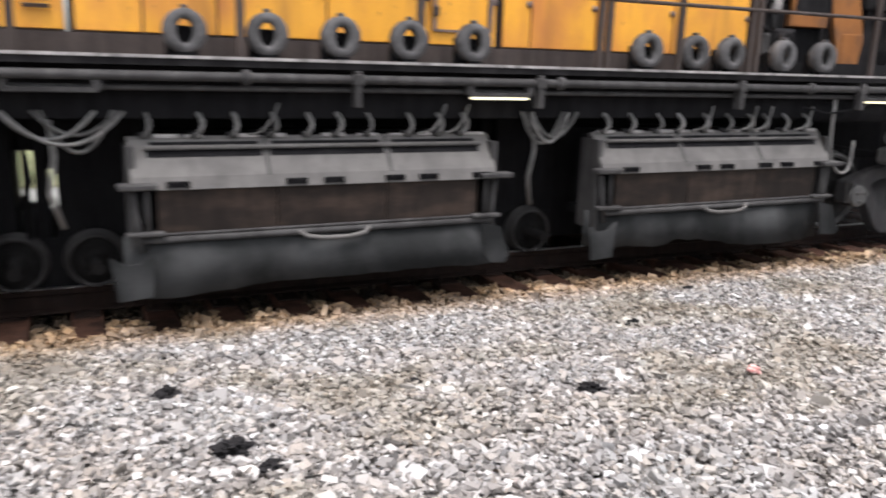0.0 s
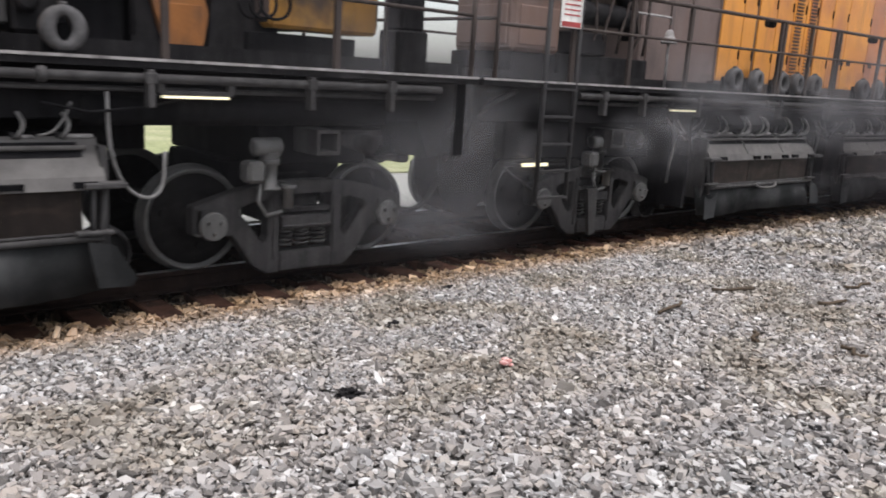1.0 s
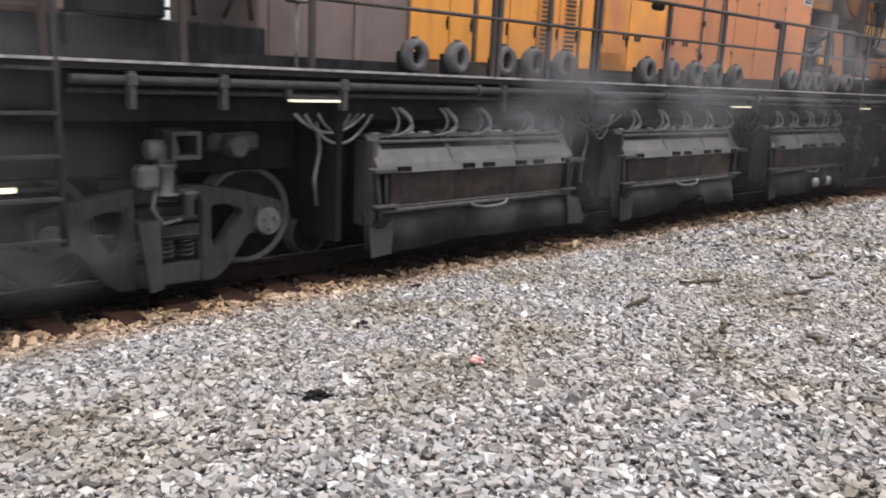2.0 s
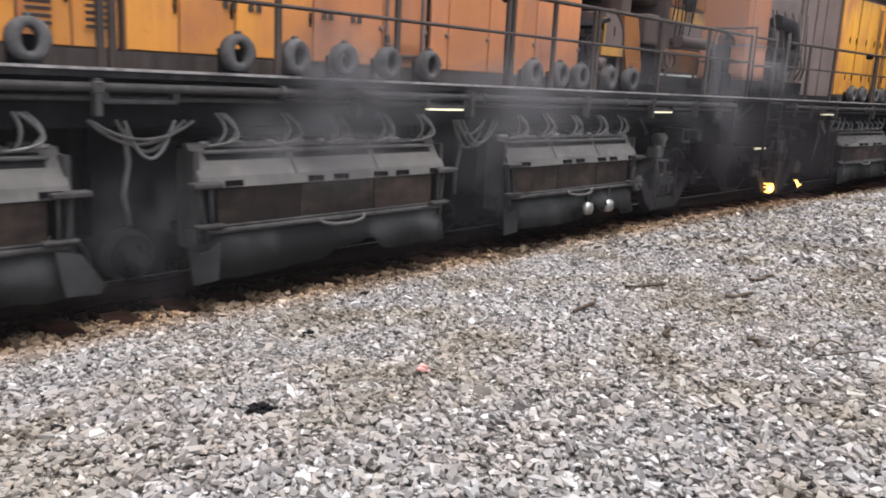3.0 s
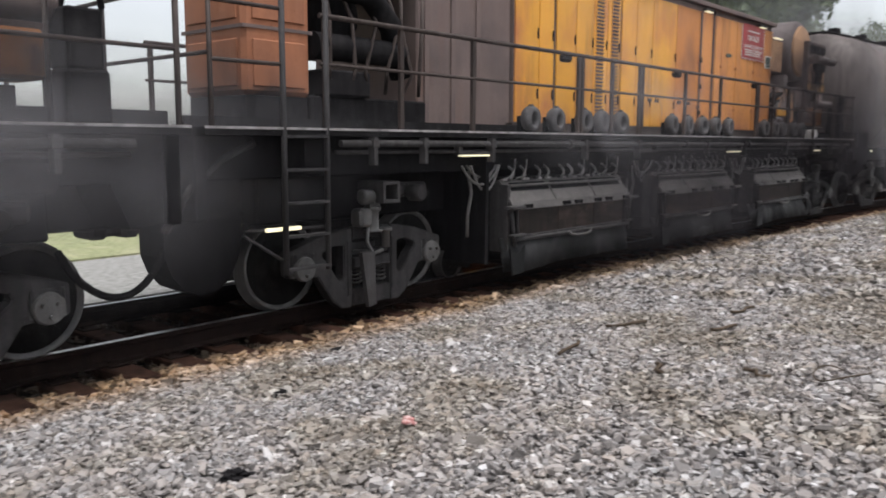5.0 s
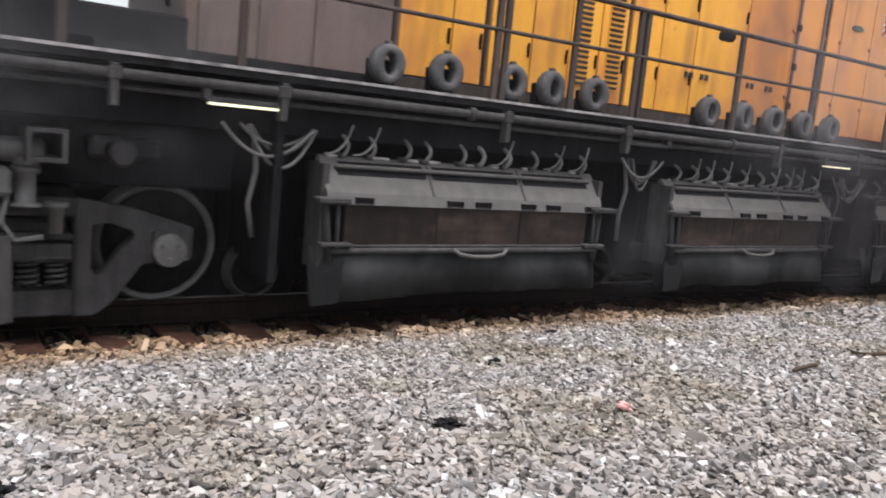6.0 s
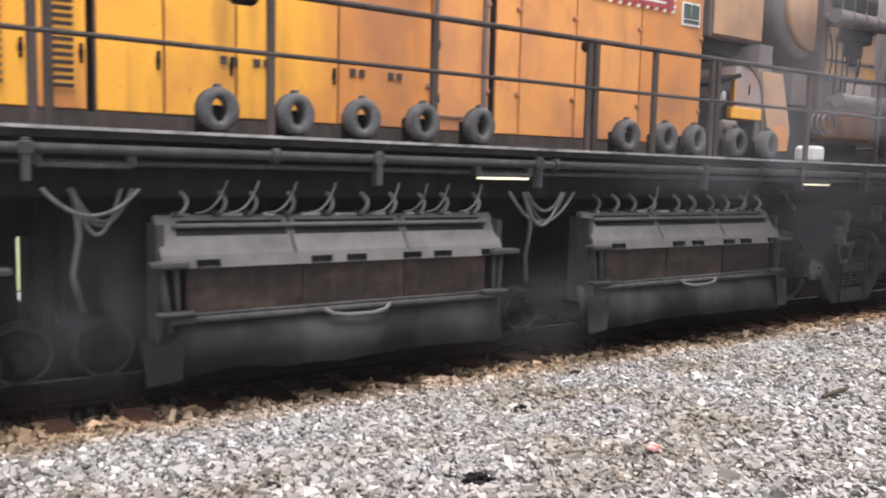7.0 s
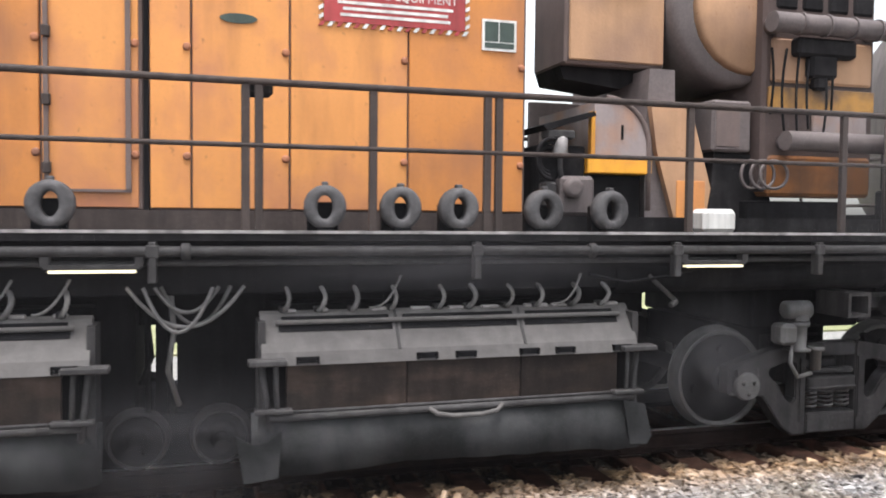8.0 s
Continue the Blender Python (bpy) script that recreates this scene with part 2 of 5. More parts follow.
def part(name, bm, material, parent, label=""):
    me = bm if isinstance(bm, bpy.types.Mesh) else mesh_of(name, bm, material)
    ob = new(name, me)
    ob.parent = parent
    return tagged(ob, label)


def made(build, *a, **k):
    bm = bmesh.new()
    build(bm, *a, **k)
    return bm


def boxes(*rows, bevel=0.0):
    bm = bmesh.new()
    for r in rows:
        box(bm, *r, bevel=bevel)
    return bm


def tubes(*rows, seg=8):
    bm = bmesh.new()
    for pts, r in rows:
        tube(bm, pts, r, seg)
    return bm


# ---- ground ----
SLOPE = 0.1015
EDGE_Y = -1.35


BEND_X, BEND_END, BEND = 8.0, 60.0, 0.0024


def bend_y(x):
    """How far the track has swung towards the walker's side at x: straight, then a gentle curve, then straight again."""
    d = np.minimum(np.maximum(np.asarray(x, dtype=float) - BEND_X, 0.0), BEND_END - BEND_X)
    return -BEND * d ** 2 - 2 * BEND * (BEND_END - BEND_X) * np.maximum(np.asarray(x, dtype=float) - BEND_END, 0.0)


LINE_X = np.linspace(BEND_X, 300.0, 3000)
LINE_S = BEND_X + np.concatenate(([0.0], np.cumsum(np.hypot(np.diff(LINE_X), np.diff(bend_y(LINE_X))))))


def on_line(s):
    """The place on the track's centre line s metres along it."""
    x = s if s < BEND_X else float(np.interp(s, LINE_S, LINE_X))
    return Vector((x, float(bend_y(x)), 0))


def on_track(s, a=1.755, b=15.925):
    """The pose of a car whose end is s metres along the track and whose trucks sit at a and b."""
    p, q = on_line(s + a), on_line(s + b)
    d = (q - p).normalized()
    o = p - d * a
    return pose(o.x, o.y, 0, 0, 0, math.degrees(math.atan2(d.y, d.x)))


def ground_z(x, y):
    v = y - float(bend_y(x))
    return SLOPE * (EDGE_Y - max(v, -9.0)) if v < EDGE_Y else -0.05


def ground():
    xs = [-400, -120, -40, -15] + [-14 + 0.5 * i for i in range(81)] + [28, 30, 33, 36, 40, 44, 48, 54, 60, 75, 120, 300, 1500]
    ys = [-1500, -300, -60, -32, -24, -20, -18, -16, -14, -12, -11, -10, -9] + [-8.5 + 0.25 * i for i in range(43)] + [3, 4, 8, 20, 60, 300, 1500]
    verts = [(x, y, ground_z(x, y) - 0.035 + 0.02 * noise.noise((x * 0.9, y * 0.9, 0))) for y in ys for x in xs]
    n = len(xs)
    faces = [(j * n + i, j * n + i + 1, j * n + n + i + 1, j * n + n + i) for j in range(len(ys) - 1) for i in range(n - 1)]
    me = bpy.data.meshes.new("ground")
    me.from_pydata(verts, [], faces)
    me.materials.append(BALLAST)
    return tagged(new("ground", me), "pale grey crushed stone ballast bed beside the track", "ground", kind="structure")


def stone_material(name, ground_too=False):
    """Crushed limestone: pale, buff and dark stones, browned beside the ties, with under-train shade painted in."""
    m = bpy.data.materials.new(name)
    m.use_nodes = True
    n, l = m.node_tree.nodes, m.node_tree.links
    b = n["Principled BSDF"]
    geo = n.new("ShaderNodeNewGeometry")
    co = n.new("ShaderNodeTexCoord")
    ramp = n.new("ShaderNodeValToRGB")
    e = ramp.color_ramp.elements
    e[0].position, e[0].color = 0.0, (0.066, 0.061, 0.058, 1)
    e[1].position, e[1].color = 1.0, (0.56, 0.55, 0.54, 1)
    for q, c in ((0.08, (0.15, 0.138, 0.129)), (0.3, (0.235, 0.217, 0.205)), (0.45, (0.265, 0.257, 0.252)), (0.6, (0.31, 0.275, 0.245)), (0.78, (0.335, 0.317, 0.302)), (0.93, (0.41, 0.396, 0.384))):
        k = e.new(q)
        k.color = (*c, 1)
    vor = n.new("ShaderNodeTexVoronoi")
    vor.inputs["Scale"].default_value = 24
    l.new(co.outputs["Object"], vor.inputs["Vector"])
    if ground_too:
        sep = n.new("ShaderNodeSeparateColor")
        l.new(vor.outputs["Color"], sep.inputs[0])
        l.new(sep.outputs[0], ramp.inputs[0])
    else:
        l.new(geo.outputs["Random Per Island"], ramp.inputs[0])
    fine = n.new("ShaderNodeTexNoise")
    fine.inputs["Scale"].default_value, fine.inputs["Detail"].default_value = 90, 5
    l.new(co.outputs["Object"], fine.inputs["Vector"])
    patch = n.new("ShaderNodeTexNoise")
    patch.inputs["Scale"].default_value, patch.inputs["Detail"].default_value = 1.1, 6
    l.new(co.outputs["Object"], patch.inputs["Vector"])
    mix = n.new("ShaderNodeMix")
    mix.data_type, mix.blend_type = "RGBA", "MULTIPLY"
    l.new(ramp.outputs["Color"], mix.inputs["A"])
    tone = n.new("ShaderNodeValToRGB")
    tone.color_ramp.elements[0].position, tone.color_ramp.elements[0].color = 0.3, (0.56, 0.49, 0.41, 1)
    tone.color_ramp.elements[1].position, tone.color_ramp.elements[1].color = 0.72, (1.0, 1.0, 1.0, 1)
    for q, c in ((0.42, (0.88, 0.84, 0.77)), (0.5, (0.99, 0.96, 0.95)), (0.6, (0.95, 0.95, 0.97))):
        k = tone.color_ramp.elements.new(q)
        k.color = (*c, 1)
    l.new(patch.outputs["Fac"], tone.inputs[0])
    l.new(tone.outputs["Color"], mix.inputs["B"])
    mix.inputs["Factor"].default_value = 1.0
    # bed dimmed evenly, for the shade in gaps between loose stones
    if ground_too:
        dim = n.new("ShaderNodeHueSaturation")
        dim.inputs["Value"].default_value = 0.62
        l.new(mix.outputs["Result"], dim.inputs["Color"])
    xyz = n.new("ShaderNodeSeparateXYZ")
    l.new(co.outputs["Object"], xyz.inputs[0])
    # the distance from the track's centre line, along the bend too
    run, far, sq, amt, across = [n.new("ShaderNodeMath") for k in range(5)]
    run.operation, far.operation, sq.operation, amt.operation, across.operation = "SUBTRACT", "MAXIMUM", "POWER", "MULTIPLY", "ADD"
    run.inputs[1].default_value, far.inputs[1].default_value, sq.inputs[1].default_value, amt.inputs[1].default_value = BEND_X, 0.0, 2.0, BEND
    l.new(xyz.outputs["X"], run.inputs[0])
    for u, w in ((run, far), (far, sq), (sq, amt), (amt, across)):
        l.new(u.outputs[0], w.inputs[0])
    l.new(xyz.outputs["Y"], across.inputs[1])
    # brake dust and rust along the ties
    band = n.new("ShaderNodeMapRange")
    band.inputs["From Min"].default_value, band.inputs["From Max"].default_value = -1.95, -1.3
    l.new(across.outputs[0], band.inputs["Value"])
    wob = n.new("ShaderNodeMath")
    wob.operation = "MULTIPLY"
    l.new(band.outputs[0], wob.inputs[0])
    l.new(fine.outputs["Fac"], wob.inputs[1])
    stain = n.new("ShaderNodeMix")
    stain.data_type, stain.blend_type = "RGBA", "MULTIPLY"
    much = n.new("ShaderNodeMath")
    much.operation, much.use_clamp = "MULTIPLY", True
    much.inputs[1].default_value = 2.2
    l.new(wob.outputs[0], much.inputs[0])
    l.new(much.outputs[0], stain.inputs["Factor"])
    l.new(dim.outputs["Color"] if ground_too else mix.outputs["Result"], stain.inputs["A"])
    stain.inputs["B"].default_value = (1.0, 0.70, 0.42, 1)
    # shade under the train put into the stone colour, on top of brake dust
    train_shade = n.new("ShaderNodeMapRange")
    train_shade.inputs["From Min"].default_value, train_shade.inputs["From Max"].default_value = -1.3, -1.0
    train_shade.inputs["To Min"].default_value, train_shade.inputs["To Max"].default_value = 1.0, 0.14
    l.new(across.outputs[0], train_shade.inputs["Value"])
    shaded_stone = n.new("ShaderNodeHueSaturation")
    l.new(train_shade.outputs[0], shaded_stone.inputs["Value"])
    l.new(stain.outputs["Result"], shaded_stone.inputs["Color"])
    l.new(shaded_stone.outputs["Color"], b.inputs["Base Color"])
    b.inputs["Roughness"].default_value = 0.9
    bp = n.new("ShaderNodeBump")
    bp.inputs["Strength"].default_value, bp.inputs["Distance"].default_value = 0.4, 0.01
    if ground_too:
        bp.inputs["Strength"].default_value, bp.inputs["Distance"].default_value = 1.0, 0.04
        bp.invert = True
        l.new(vor.outputs["Distance"], bp.inputs["Height"])
    else:
        l.new(fine.outputs["Fac"], bp.inputs["Height"])
    l.new(bp.outputs[0], b.inputs["Normal"])
    return m


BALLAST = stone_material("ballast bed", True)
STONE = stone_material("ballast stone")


def stones(name, count, x0, x1, y0, y1, size, label, seed, lift=0.0):
    """Angular stones strewn over the bed, one mesh."""
    rng = np.random.default_rng(seed)
    cube = np.array([(a, b, c) for c in (-1, 1) for b in (-1, 1) for a in (-1, 1)], dtype=float)
    tri = np.array([(0, 2, 1), (1, 2, 3), (4, 5, 6), (5, 7, 6), (0, 1, 4), (1, 5, 4), (2, 6, 3), (3, 6, 7), (0, 4, 2), (2, 4, 6), (1, 3, 5), (3, 7, 5)])
    x, y = rng.uniform(x0, x1, count), rng.uniform(y0, y1, count)
    if lift:
        # heaped between the ties, which stay bare
        phase = (x - 1.83 + 0.2475) % 0.495 - 0.2475
        x = np.where(np.abs(phase) < 0.13, x + 0.2475, x)
    s = size * rng.lognormal(0, 0.32, count)
    v = cube[None] * rng.uniform(0.3, 1.0, (count, 8, 3)) + rng.normal(0, 0.12, (count, 8, 3))
    v = v * (s[:, None] * rng.uniform(0.6, 1.35, (count, 3)) * np.array((1.15, 1.0, 0.55)))[:, None, :] * 0.5
    a, t = rng.uniform(0, 6.28, count), rng.normal(0, 0.55, count)
    ca, sa, ct, st = np.cos(a), np.sin(a), np.cos(t), np.sin(t)
    vx, vz = v[..., 0] * ct[:, None] - v[..., 2] * st[:, None], v[..., 0] * st[:, None] + v[..., 2] * ct[:, None]
    px, py = vx * ca[:, None] - v[..., 1] * sa[:, None], vx * sa[:, None] + v[..., 1] * ca[:, None]
    z = np.where(y < EDGE_Y, SLOPE * (EDGE_Y - np.maximum(y, -9.0)), 0.0) + rng.uniform(-0.03, 0.012, count) - np.where(y > EDGE_Y, 0.042, 0.0) + lift
    co = np.stack((px + x[:, None], py + (y + bend_y(x))[:, None], vz + z[:, None]), -1).reshape(-1, 3)
    f = (tri[None] + 8 * np.arange(count)[:, None, None]).reshape(-1, 3)
    me = bpy.data.meshes.new(name)
    me.vertices.add(len(co))
    me.vertices.foreach_set("co", co.ravel().astype(np.float32))
    me.loops.add(f.size)
    me.loops.foreach_set("vertex_index", f.ravel().astype(np.int32))
    me.polygons.add(len(f))
    me.polygons.foreach_set("loop_start", np.arange(0, f.size, 3, dtype=np.int32))
    me.polygons.foreach_set("use_smooth", np.zeros(len(f), dtype=bool))
    me.update(calc_edges=True)
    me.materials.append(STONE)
    return tagged(new(name, me), label, "ballast", kind="stuff")


# ---- track ----
RAIL_TOP = 0.2075
GAUGE = 0.755


def swept(profile, side, stations):
    """A rail section (across, up) drawn along the track's line."""
    bm = bmesh.new()
    rows = []
    for u in stations:
        p, q = on_line(u - 0.5), on_line(u + 0.5)
        d = (q - p).normalized()
        c, across = on_line(u), Vector((-d.y, d.x, 0))
        rows.append([bm.verts.new(c + across * (a + side * GAUGE) + Vector((0, 0, b))) for a, b in profile])
    n = len(profile)
    for a, b in zip(rows, rows[1:]):
        for k in range(n):
            bm.faces.new((a[k], a[(k + 1) % n], b[(k + 1) % n], b[k]))
    bm.faces.new(rows[0][::-1])
    bm.faces.new(rows[-1])
    return bm


def track():
    prof = [(-0.07, 0.03), (0.07, 0.03), (0.07, 0.042), (0.012, 0.06), (0.01, 0.155), (0.036, 0.168), (0.036, 0.2), (0.028, RAIL_TOP), (-0.028, RAIL_TOP), (-0.036, 0.2), (-0.036, 0.168), (-0.01, 0.155), (-0.012, 0.06), (-0.07, 0.042)]
    head = [(-0.026, RAIL_TOP - 0.001), (0.026, RAIL_TOP - 0.001), (0.026, RAIL_TOP + 0.003), (-0.026, RAIL_TOP + 0.003)]
    stations = [-120, 0, 8] + [9 + 1.5 * k for k in range(60)] + [150, 260]
    for side in (-1, 1):
        rail = new("rail", mesh_of("rail", swept(prof, side, stations), RUST))
        tagged(rail, "rusty steel rail with a shiny worn head", "rail", "rails of the track", "structure")
        part("rail_head", swept(head, side, stations), STEEL, rail, "bright worn running surface")
    bm = boxes((-0.115, 0.115, -1.36, 1.36, -0.15, 0.016), bevel=0.014)
    tie_mesh = mesh_of("tie", bm, WOOD)
    plate = mesh_of("tie_plate", boxes((-0.09, 0.09, -0.17, 0.17, 0.012, 0.03), bevel=0.004), RUST)
    spike = mesh_of("spike", boxes((-0.012, 0.012, -0.018, 0.018, 0.03, 0.06), bevel=0.004), RUST)
    rng = random.Random(4)
    for i in range(-28, 150):
        tie = new("tie", tie_mesh)
        u = 1.83 + 0.495 * i + rng.uniform(-0.02, 0.02)
        p, q = on_line(u), on_line(u + 0.5)
        tie.matrix_world = pose(p.x, p.y + rng.uniform(-0.07, 0.07), rng.uniform(-0.012, 0.008), 0, 0, math.degrees(math.atan2(q.y - p.y, q.x - p.x)) + rng.uniform(-1, 1))
        tagged(tie, "dark brown weathered wooden tie half buried in ballast", "railway tie", "ties of the track", "structure")
        if -10 < i < 40:
            for side in (-1, 1):
                pl = part("tie_plate", plate, RUST, tie)
                pl.matrix_local = pose(0, side * GAUGE, 0)
                for sx, sy in ((-0.06, -0.085), (0.06, 0.085)):
                    sp = part("spike", spike, RUST, pl)
                    sp.matrix_local = pose(sx, sy, 0)


# ---- the grinding car ----
DECK = 1.927
DY = -1.52
LOCAL = {"modules": (3.68, 7.42, 11.22), "axles": (0.88, 2.63, 15.05, 16.8), "guides": (3.44, 6.66, 7.2, 10.4, 10.98, 14.2)}
CAR_LEN = 17.42
X0 = -0.3
WHEEL_R, GUIDE_R = 0.432, 0.2


def ring_mesh():
    """A thick cast ring standing on a dark foot, with an upright oval hole."""
    bm = bmesh.new()
    prof = [(0.0, -0.05), (0.2, -0.065), (0.75, -0.065), (1.0, -0.035), (1.0, 0.035), (0.75, 0.065), (0.2, 0.065), (0.0, 0.05)]
    seg = 28
    rows = []
    for q, y in prof:
        row = []
        for k in range(seg):
            t = 2 * math.pi * k / seg
            rx, rz = 0.052 + (0.143 - 0.052) * q, 0.08 + (0.148 - 0.08) * q
            row.append(bm.verts.new((rx * math.cos(t), y, 0.165 + rz * math.sin(t))))
        rows.append(row)
    for a, b in zip(rows, rows[1:] + rows[:1]):
        for k in range(seg):
            bm.faces.new((a[k], a[(k + 1) % seg], b[(k + 1) % seg], b[k])).smooth = True
    box(bm, -0.022, 0.022, -0.03, 0.03, 0.305, 0.335, 0.006)
    return mesh_of("ring", bm, RING)


def wheelset_mesh(r, gauge=GAUGE, axle=0.08):
    """Discs and axle in one mesh, the two rims in meshes of their own."""
    bm = bmesh.new()
    rims = []
    for side in (-1, 1):
        disc = [(r * 0.28, 0.09), (r * 0.3, 0.02), (r * 0.55, -0.015), (r * 0.93, 0.02), (r * 0.93, -0.04), (r * 0.55, -0.06), (r * 0.3, -0.05), (r * 0.28, -0.08)]
        lathe(bm, [(a, side * b) for a, b in disc], (0, side * gauge, 0), "Y", 36)
        q = bmesh.new()
        rim = [(r * 0.89, 0.03), (r * 0.945, 0.058), (r - 0.004, 0.058), (r, 0.05), (r + 0.003, -0.04), (r + 0.026, -0.048), (r + 0.026, -0.075), (r * 0.87, -0.075)]
        lathe(q, [(a, side * b) for a, b in rim], (0, side * gauge, 0), "Y", 44, False)
        rims.append(mesh_of("rim", q, RIM if r > 0.3 else GREY))
    lathe(bm, [(axle, -1.05), (axle, 1.05)], (0, 0, 0), "Y", 16)
    for k in range(3):
        t = 2 * math.pi * k / 3
        for side in (-1, 1):
            c = (0.58 * r * math.cos(t), side * (gauge + 0.0), 0.58 * r * math.sin(t))
            lathe(bm, [(r * 0.09, -0.02), (r * 0.09, 0.02)], c, "Y", 10)
    return mesh_of("wheelset", bm, WHEEL), rims


def wheelset(name, meshes, car, x, r, label):
    w = part(name, meshes[0], WHEEL, car, label)
    for q in meshes[1]:
        part("rim", q, RIM, w, "worn grey rim")
    w.matrix_local = pose(x, 0, RAIL_TOP + r)
    return w


def railing(car, xs, doubles, x0, x1, y, z0=DECK, h=0.97, mid=0.56):
    rail = part("railing", tubes(([(x0, y, z0 + h), (x1, y, z0 + h)], 0.024), ([(x0, y, z0 + mid), (x1, y, z0 + mid)], 0.017)), RAILING, car, "two-bar walkway railing in brown grey paint")
    post = mesh_of("post", boxes((-0.027, 0.027, -0.012, 0.03, 0, h), bevel=0.004), RAILING)
    for x in xs:
        part("post", post, RAILING, rail).matrix_local = pose(x, y, z0)
    for x in doubles:
        part("post", post, RAILING, rail).matrix_local = pose(x, y, z0)
        part("post", post, RAILING, rail).matrix_local = pose(x + 0.085, y, z0)
    return rail


def arc_hose(x, lean, z0, z1, y):
    pts = []
    for i in range(9):
        t = i / 8
        pts.append((x + lean * math.sin(t * math.pi) * 0.8 - lean * 0.5 * t, y + 0.2 * t * t - 0.06 * math.sin(t * math.pi), z0 + (z1 - z0) * t))
    return pts


def module_parts(car, xm, rng, flip=False, tear=None, looped=False):
    """A grinding module: hooded lid, front panels, rubber skirt, hoses. Built on the near side; turned for the far side."""
    L = 2.76
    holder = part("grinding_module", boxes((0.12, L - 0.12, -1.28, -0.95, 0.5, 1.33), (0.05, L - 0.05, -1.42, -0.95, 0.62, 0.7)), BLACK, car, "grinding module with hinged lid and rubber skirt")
    # sloping lid with its folded edge
    lid = [(-1.26, 1.37), (-1.30, 1.385), (-1.33, 1.365), (-1.50, 1.13), (-1.53, 1.045), (-1.51, 1.04), (-1.48, 1.12), (-1.31, 1.34), (-1.27, 1.34)]
    part("lid", made(prism, lid, 0.0, L, "X"), LID, holder, "pale dusty sloping steel lid")
    for x in (0.93, 1.86):
        part("lid_seam", made(prism, [(-1.325, 1.375), (-1.335, 1.368), (-1.505, 1.132), (-1.50, 1.125)], x - 0.01, x + 0.01, "X"), GREY, holder)
    part("lid_bar", tubes(([(0.1, -1.40, 1.315), (L - 0.1, -1.40, 1.315)], 0.017), *[([(x, -1.40, 1.315), (x, -1.36, 1.30)], 0.012) for x in (0.14, 0.95, 1.87, L - 0.14)]), LID, holder, "bar along the lid")
    # black strips laid on the lid carry the shade of its slots and bar
    for a, b in ((0.12, 0.90), (0.96, 1.83), (1.89, L - 0.12)):
        part("lid_slot", made(prism, [(-1.381, 1.303), (-1.416, 1.254), (-1.410, 1.250), (-1.375, 1.299)], a, b, "X"), BLACK, holder, "long black strip laid on the lid for a dark slot")
        part("lid_slot", made(prism, [(-1.347, 1.349), (-1.364, 1.326), (-1.358, 1.322), (-1.341, 1.345)], a + 0.02, b - 0.02, "X"), BLACK, holder)
    # pale grit caught along the top edge
    for k in range(9):
        x = 0.05 + 0.3 * k + rng.uniform(0, 0.12)
        part("grit", boxes((x, x + rng.uniform(0.08, 0.2), -1.325, -1.275, 1.372, 1.392 + rng.uniform(0, 0.008)), bevel=0.006), EDGE, holder)
    for x in (0.3, 1.12, 1.4, 1.88, 2.16, 2.62):
        bm = boxes((x - 0.075, x + 0.075, -1.545, -1.515, 1.085, 1.10), (x - 0.075, x - 0.06, -1.545, -1.515, 1.055, 1.10), (x + 0.06, x + 0.075, -1.545, -1.515, 1.055, 1.10), (x - 0.055, x + 0.055, -1.537, -1.515, 1.06, 1.085))
        part("hinge", bm, BLACK, holder)
    for a, b in ((0.16, 0.98), (0.985, 1.82), (1.825, L - 0.16)):
        part("front_panel", boxes((a, b, -1.50, -1.47, 0.72, 1.05), bevel=0.006), PANEL, holder, "brown heat-stained steel panel")
    part("lower_bar", tubes(([(0.05, -1.53, 0.70), (L - 0.04, -1.53, 0.71)], 0.024), ([(0.16, -1.52, 0.735), (L - 0.16, -1.52, 0.745)], 0.012)), GREY, holder)
    # curved grab handle
    hx = 1.4
    part("handle", tubes(([(hx - 0.27, -1.55, 0.715), (hx - 0.22, -1.58, 0.68), (hx - 0.1, -1.59, 0.662), (hx + 0.1, -1.59, 0.662), (hx + 0.22, -1.58, 0.68), (hx + 0.27, -1.55, 0.715)], 0.017)), LID, holder, "curved grab handle")
    # end frames with pins
    for e, s in ((0.0, -1), (L, 1)):
        bm = boxes((e - 0.02, e + 0.03, -1.46, -1.2, 0.55, 1.33))
        box(bm, e - 0.09 if s < 0 else e - 0.16, e + 0.16 if s < 0 else e + 0.12, -1.60, -1.48, 1.055, 1.095, 0.008)
        box(bm, e - 0.05, e + 0.2 if s < 0 else e + 0.03, -1.58, -1.50, 0.735, 0.765, 0.008) if s < 0 else box(bm, e - 0.22, e + 0.03, -1.58, -1.50, 0.735, 0.765, 0.008)
        tube(bm, [(e, -1.50, 1.06), (e - s * 0.05, -1.52, 0.62)], 0.022)
        tube(bm, [(e - s * 0.09, -1.52, 1.06), (e - s * 0.1, -1.53, 0.72)], 0.016)
        part("end_frame", bm, GREY, holder, "end bracket with pins")
    # rubber skirt: hangs in broad folds, flares at the foot, slants and frays along the bottom
    bm = bmesh.new()
    rows = []
    n = 56
    ph, flare, slant = rng.uniform(0, 6), rng.uniform(0.02, 0.09), rng.uniform(-0.05, 0.05)
    for i in range(n + 1):
        x = -0.06 + (L + 0.12) * i / n
        wave = 0.04 * math.sin(x * 2.3 + ph) + 0.025 * math.sin(x * 5.1 + ph * 1.7) + 0.008 * math.sin(x * 17 + ph)
        end = min(i, n - i) / 6
        y = -1.50 + (0.12 * (1 - end) ** 2 if end < 1 else 0)
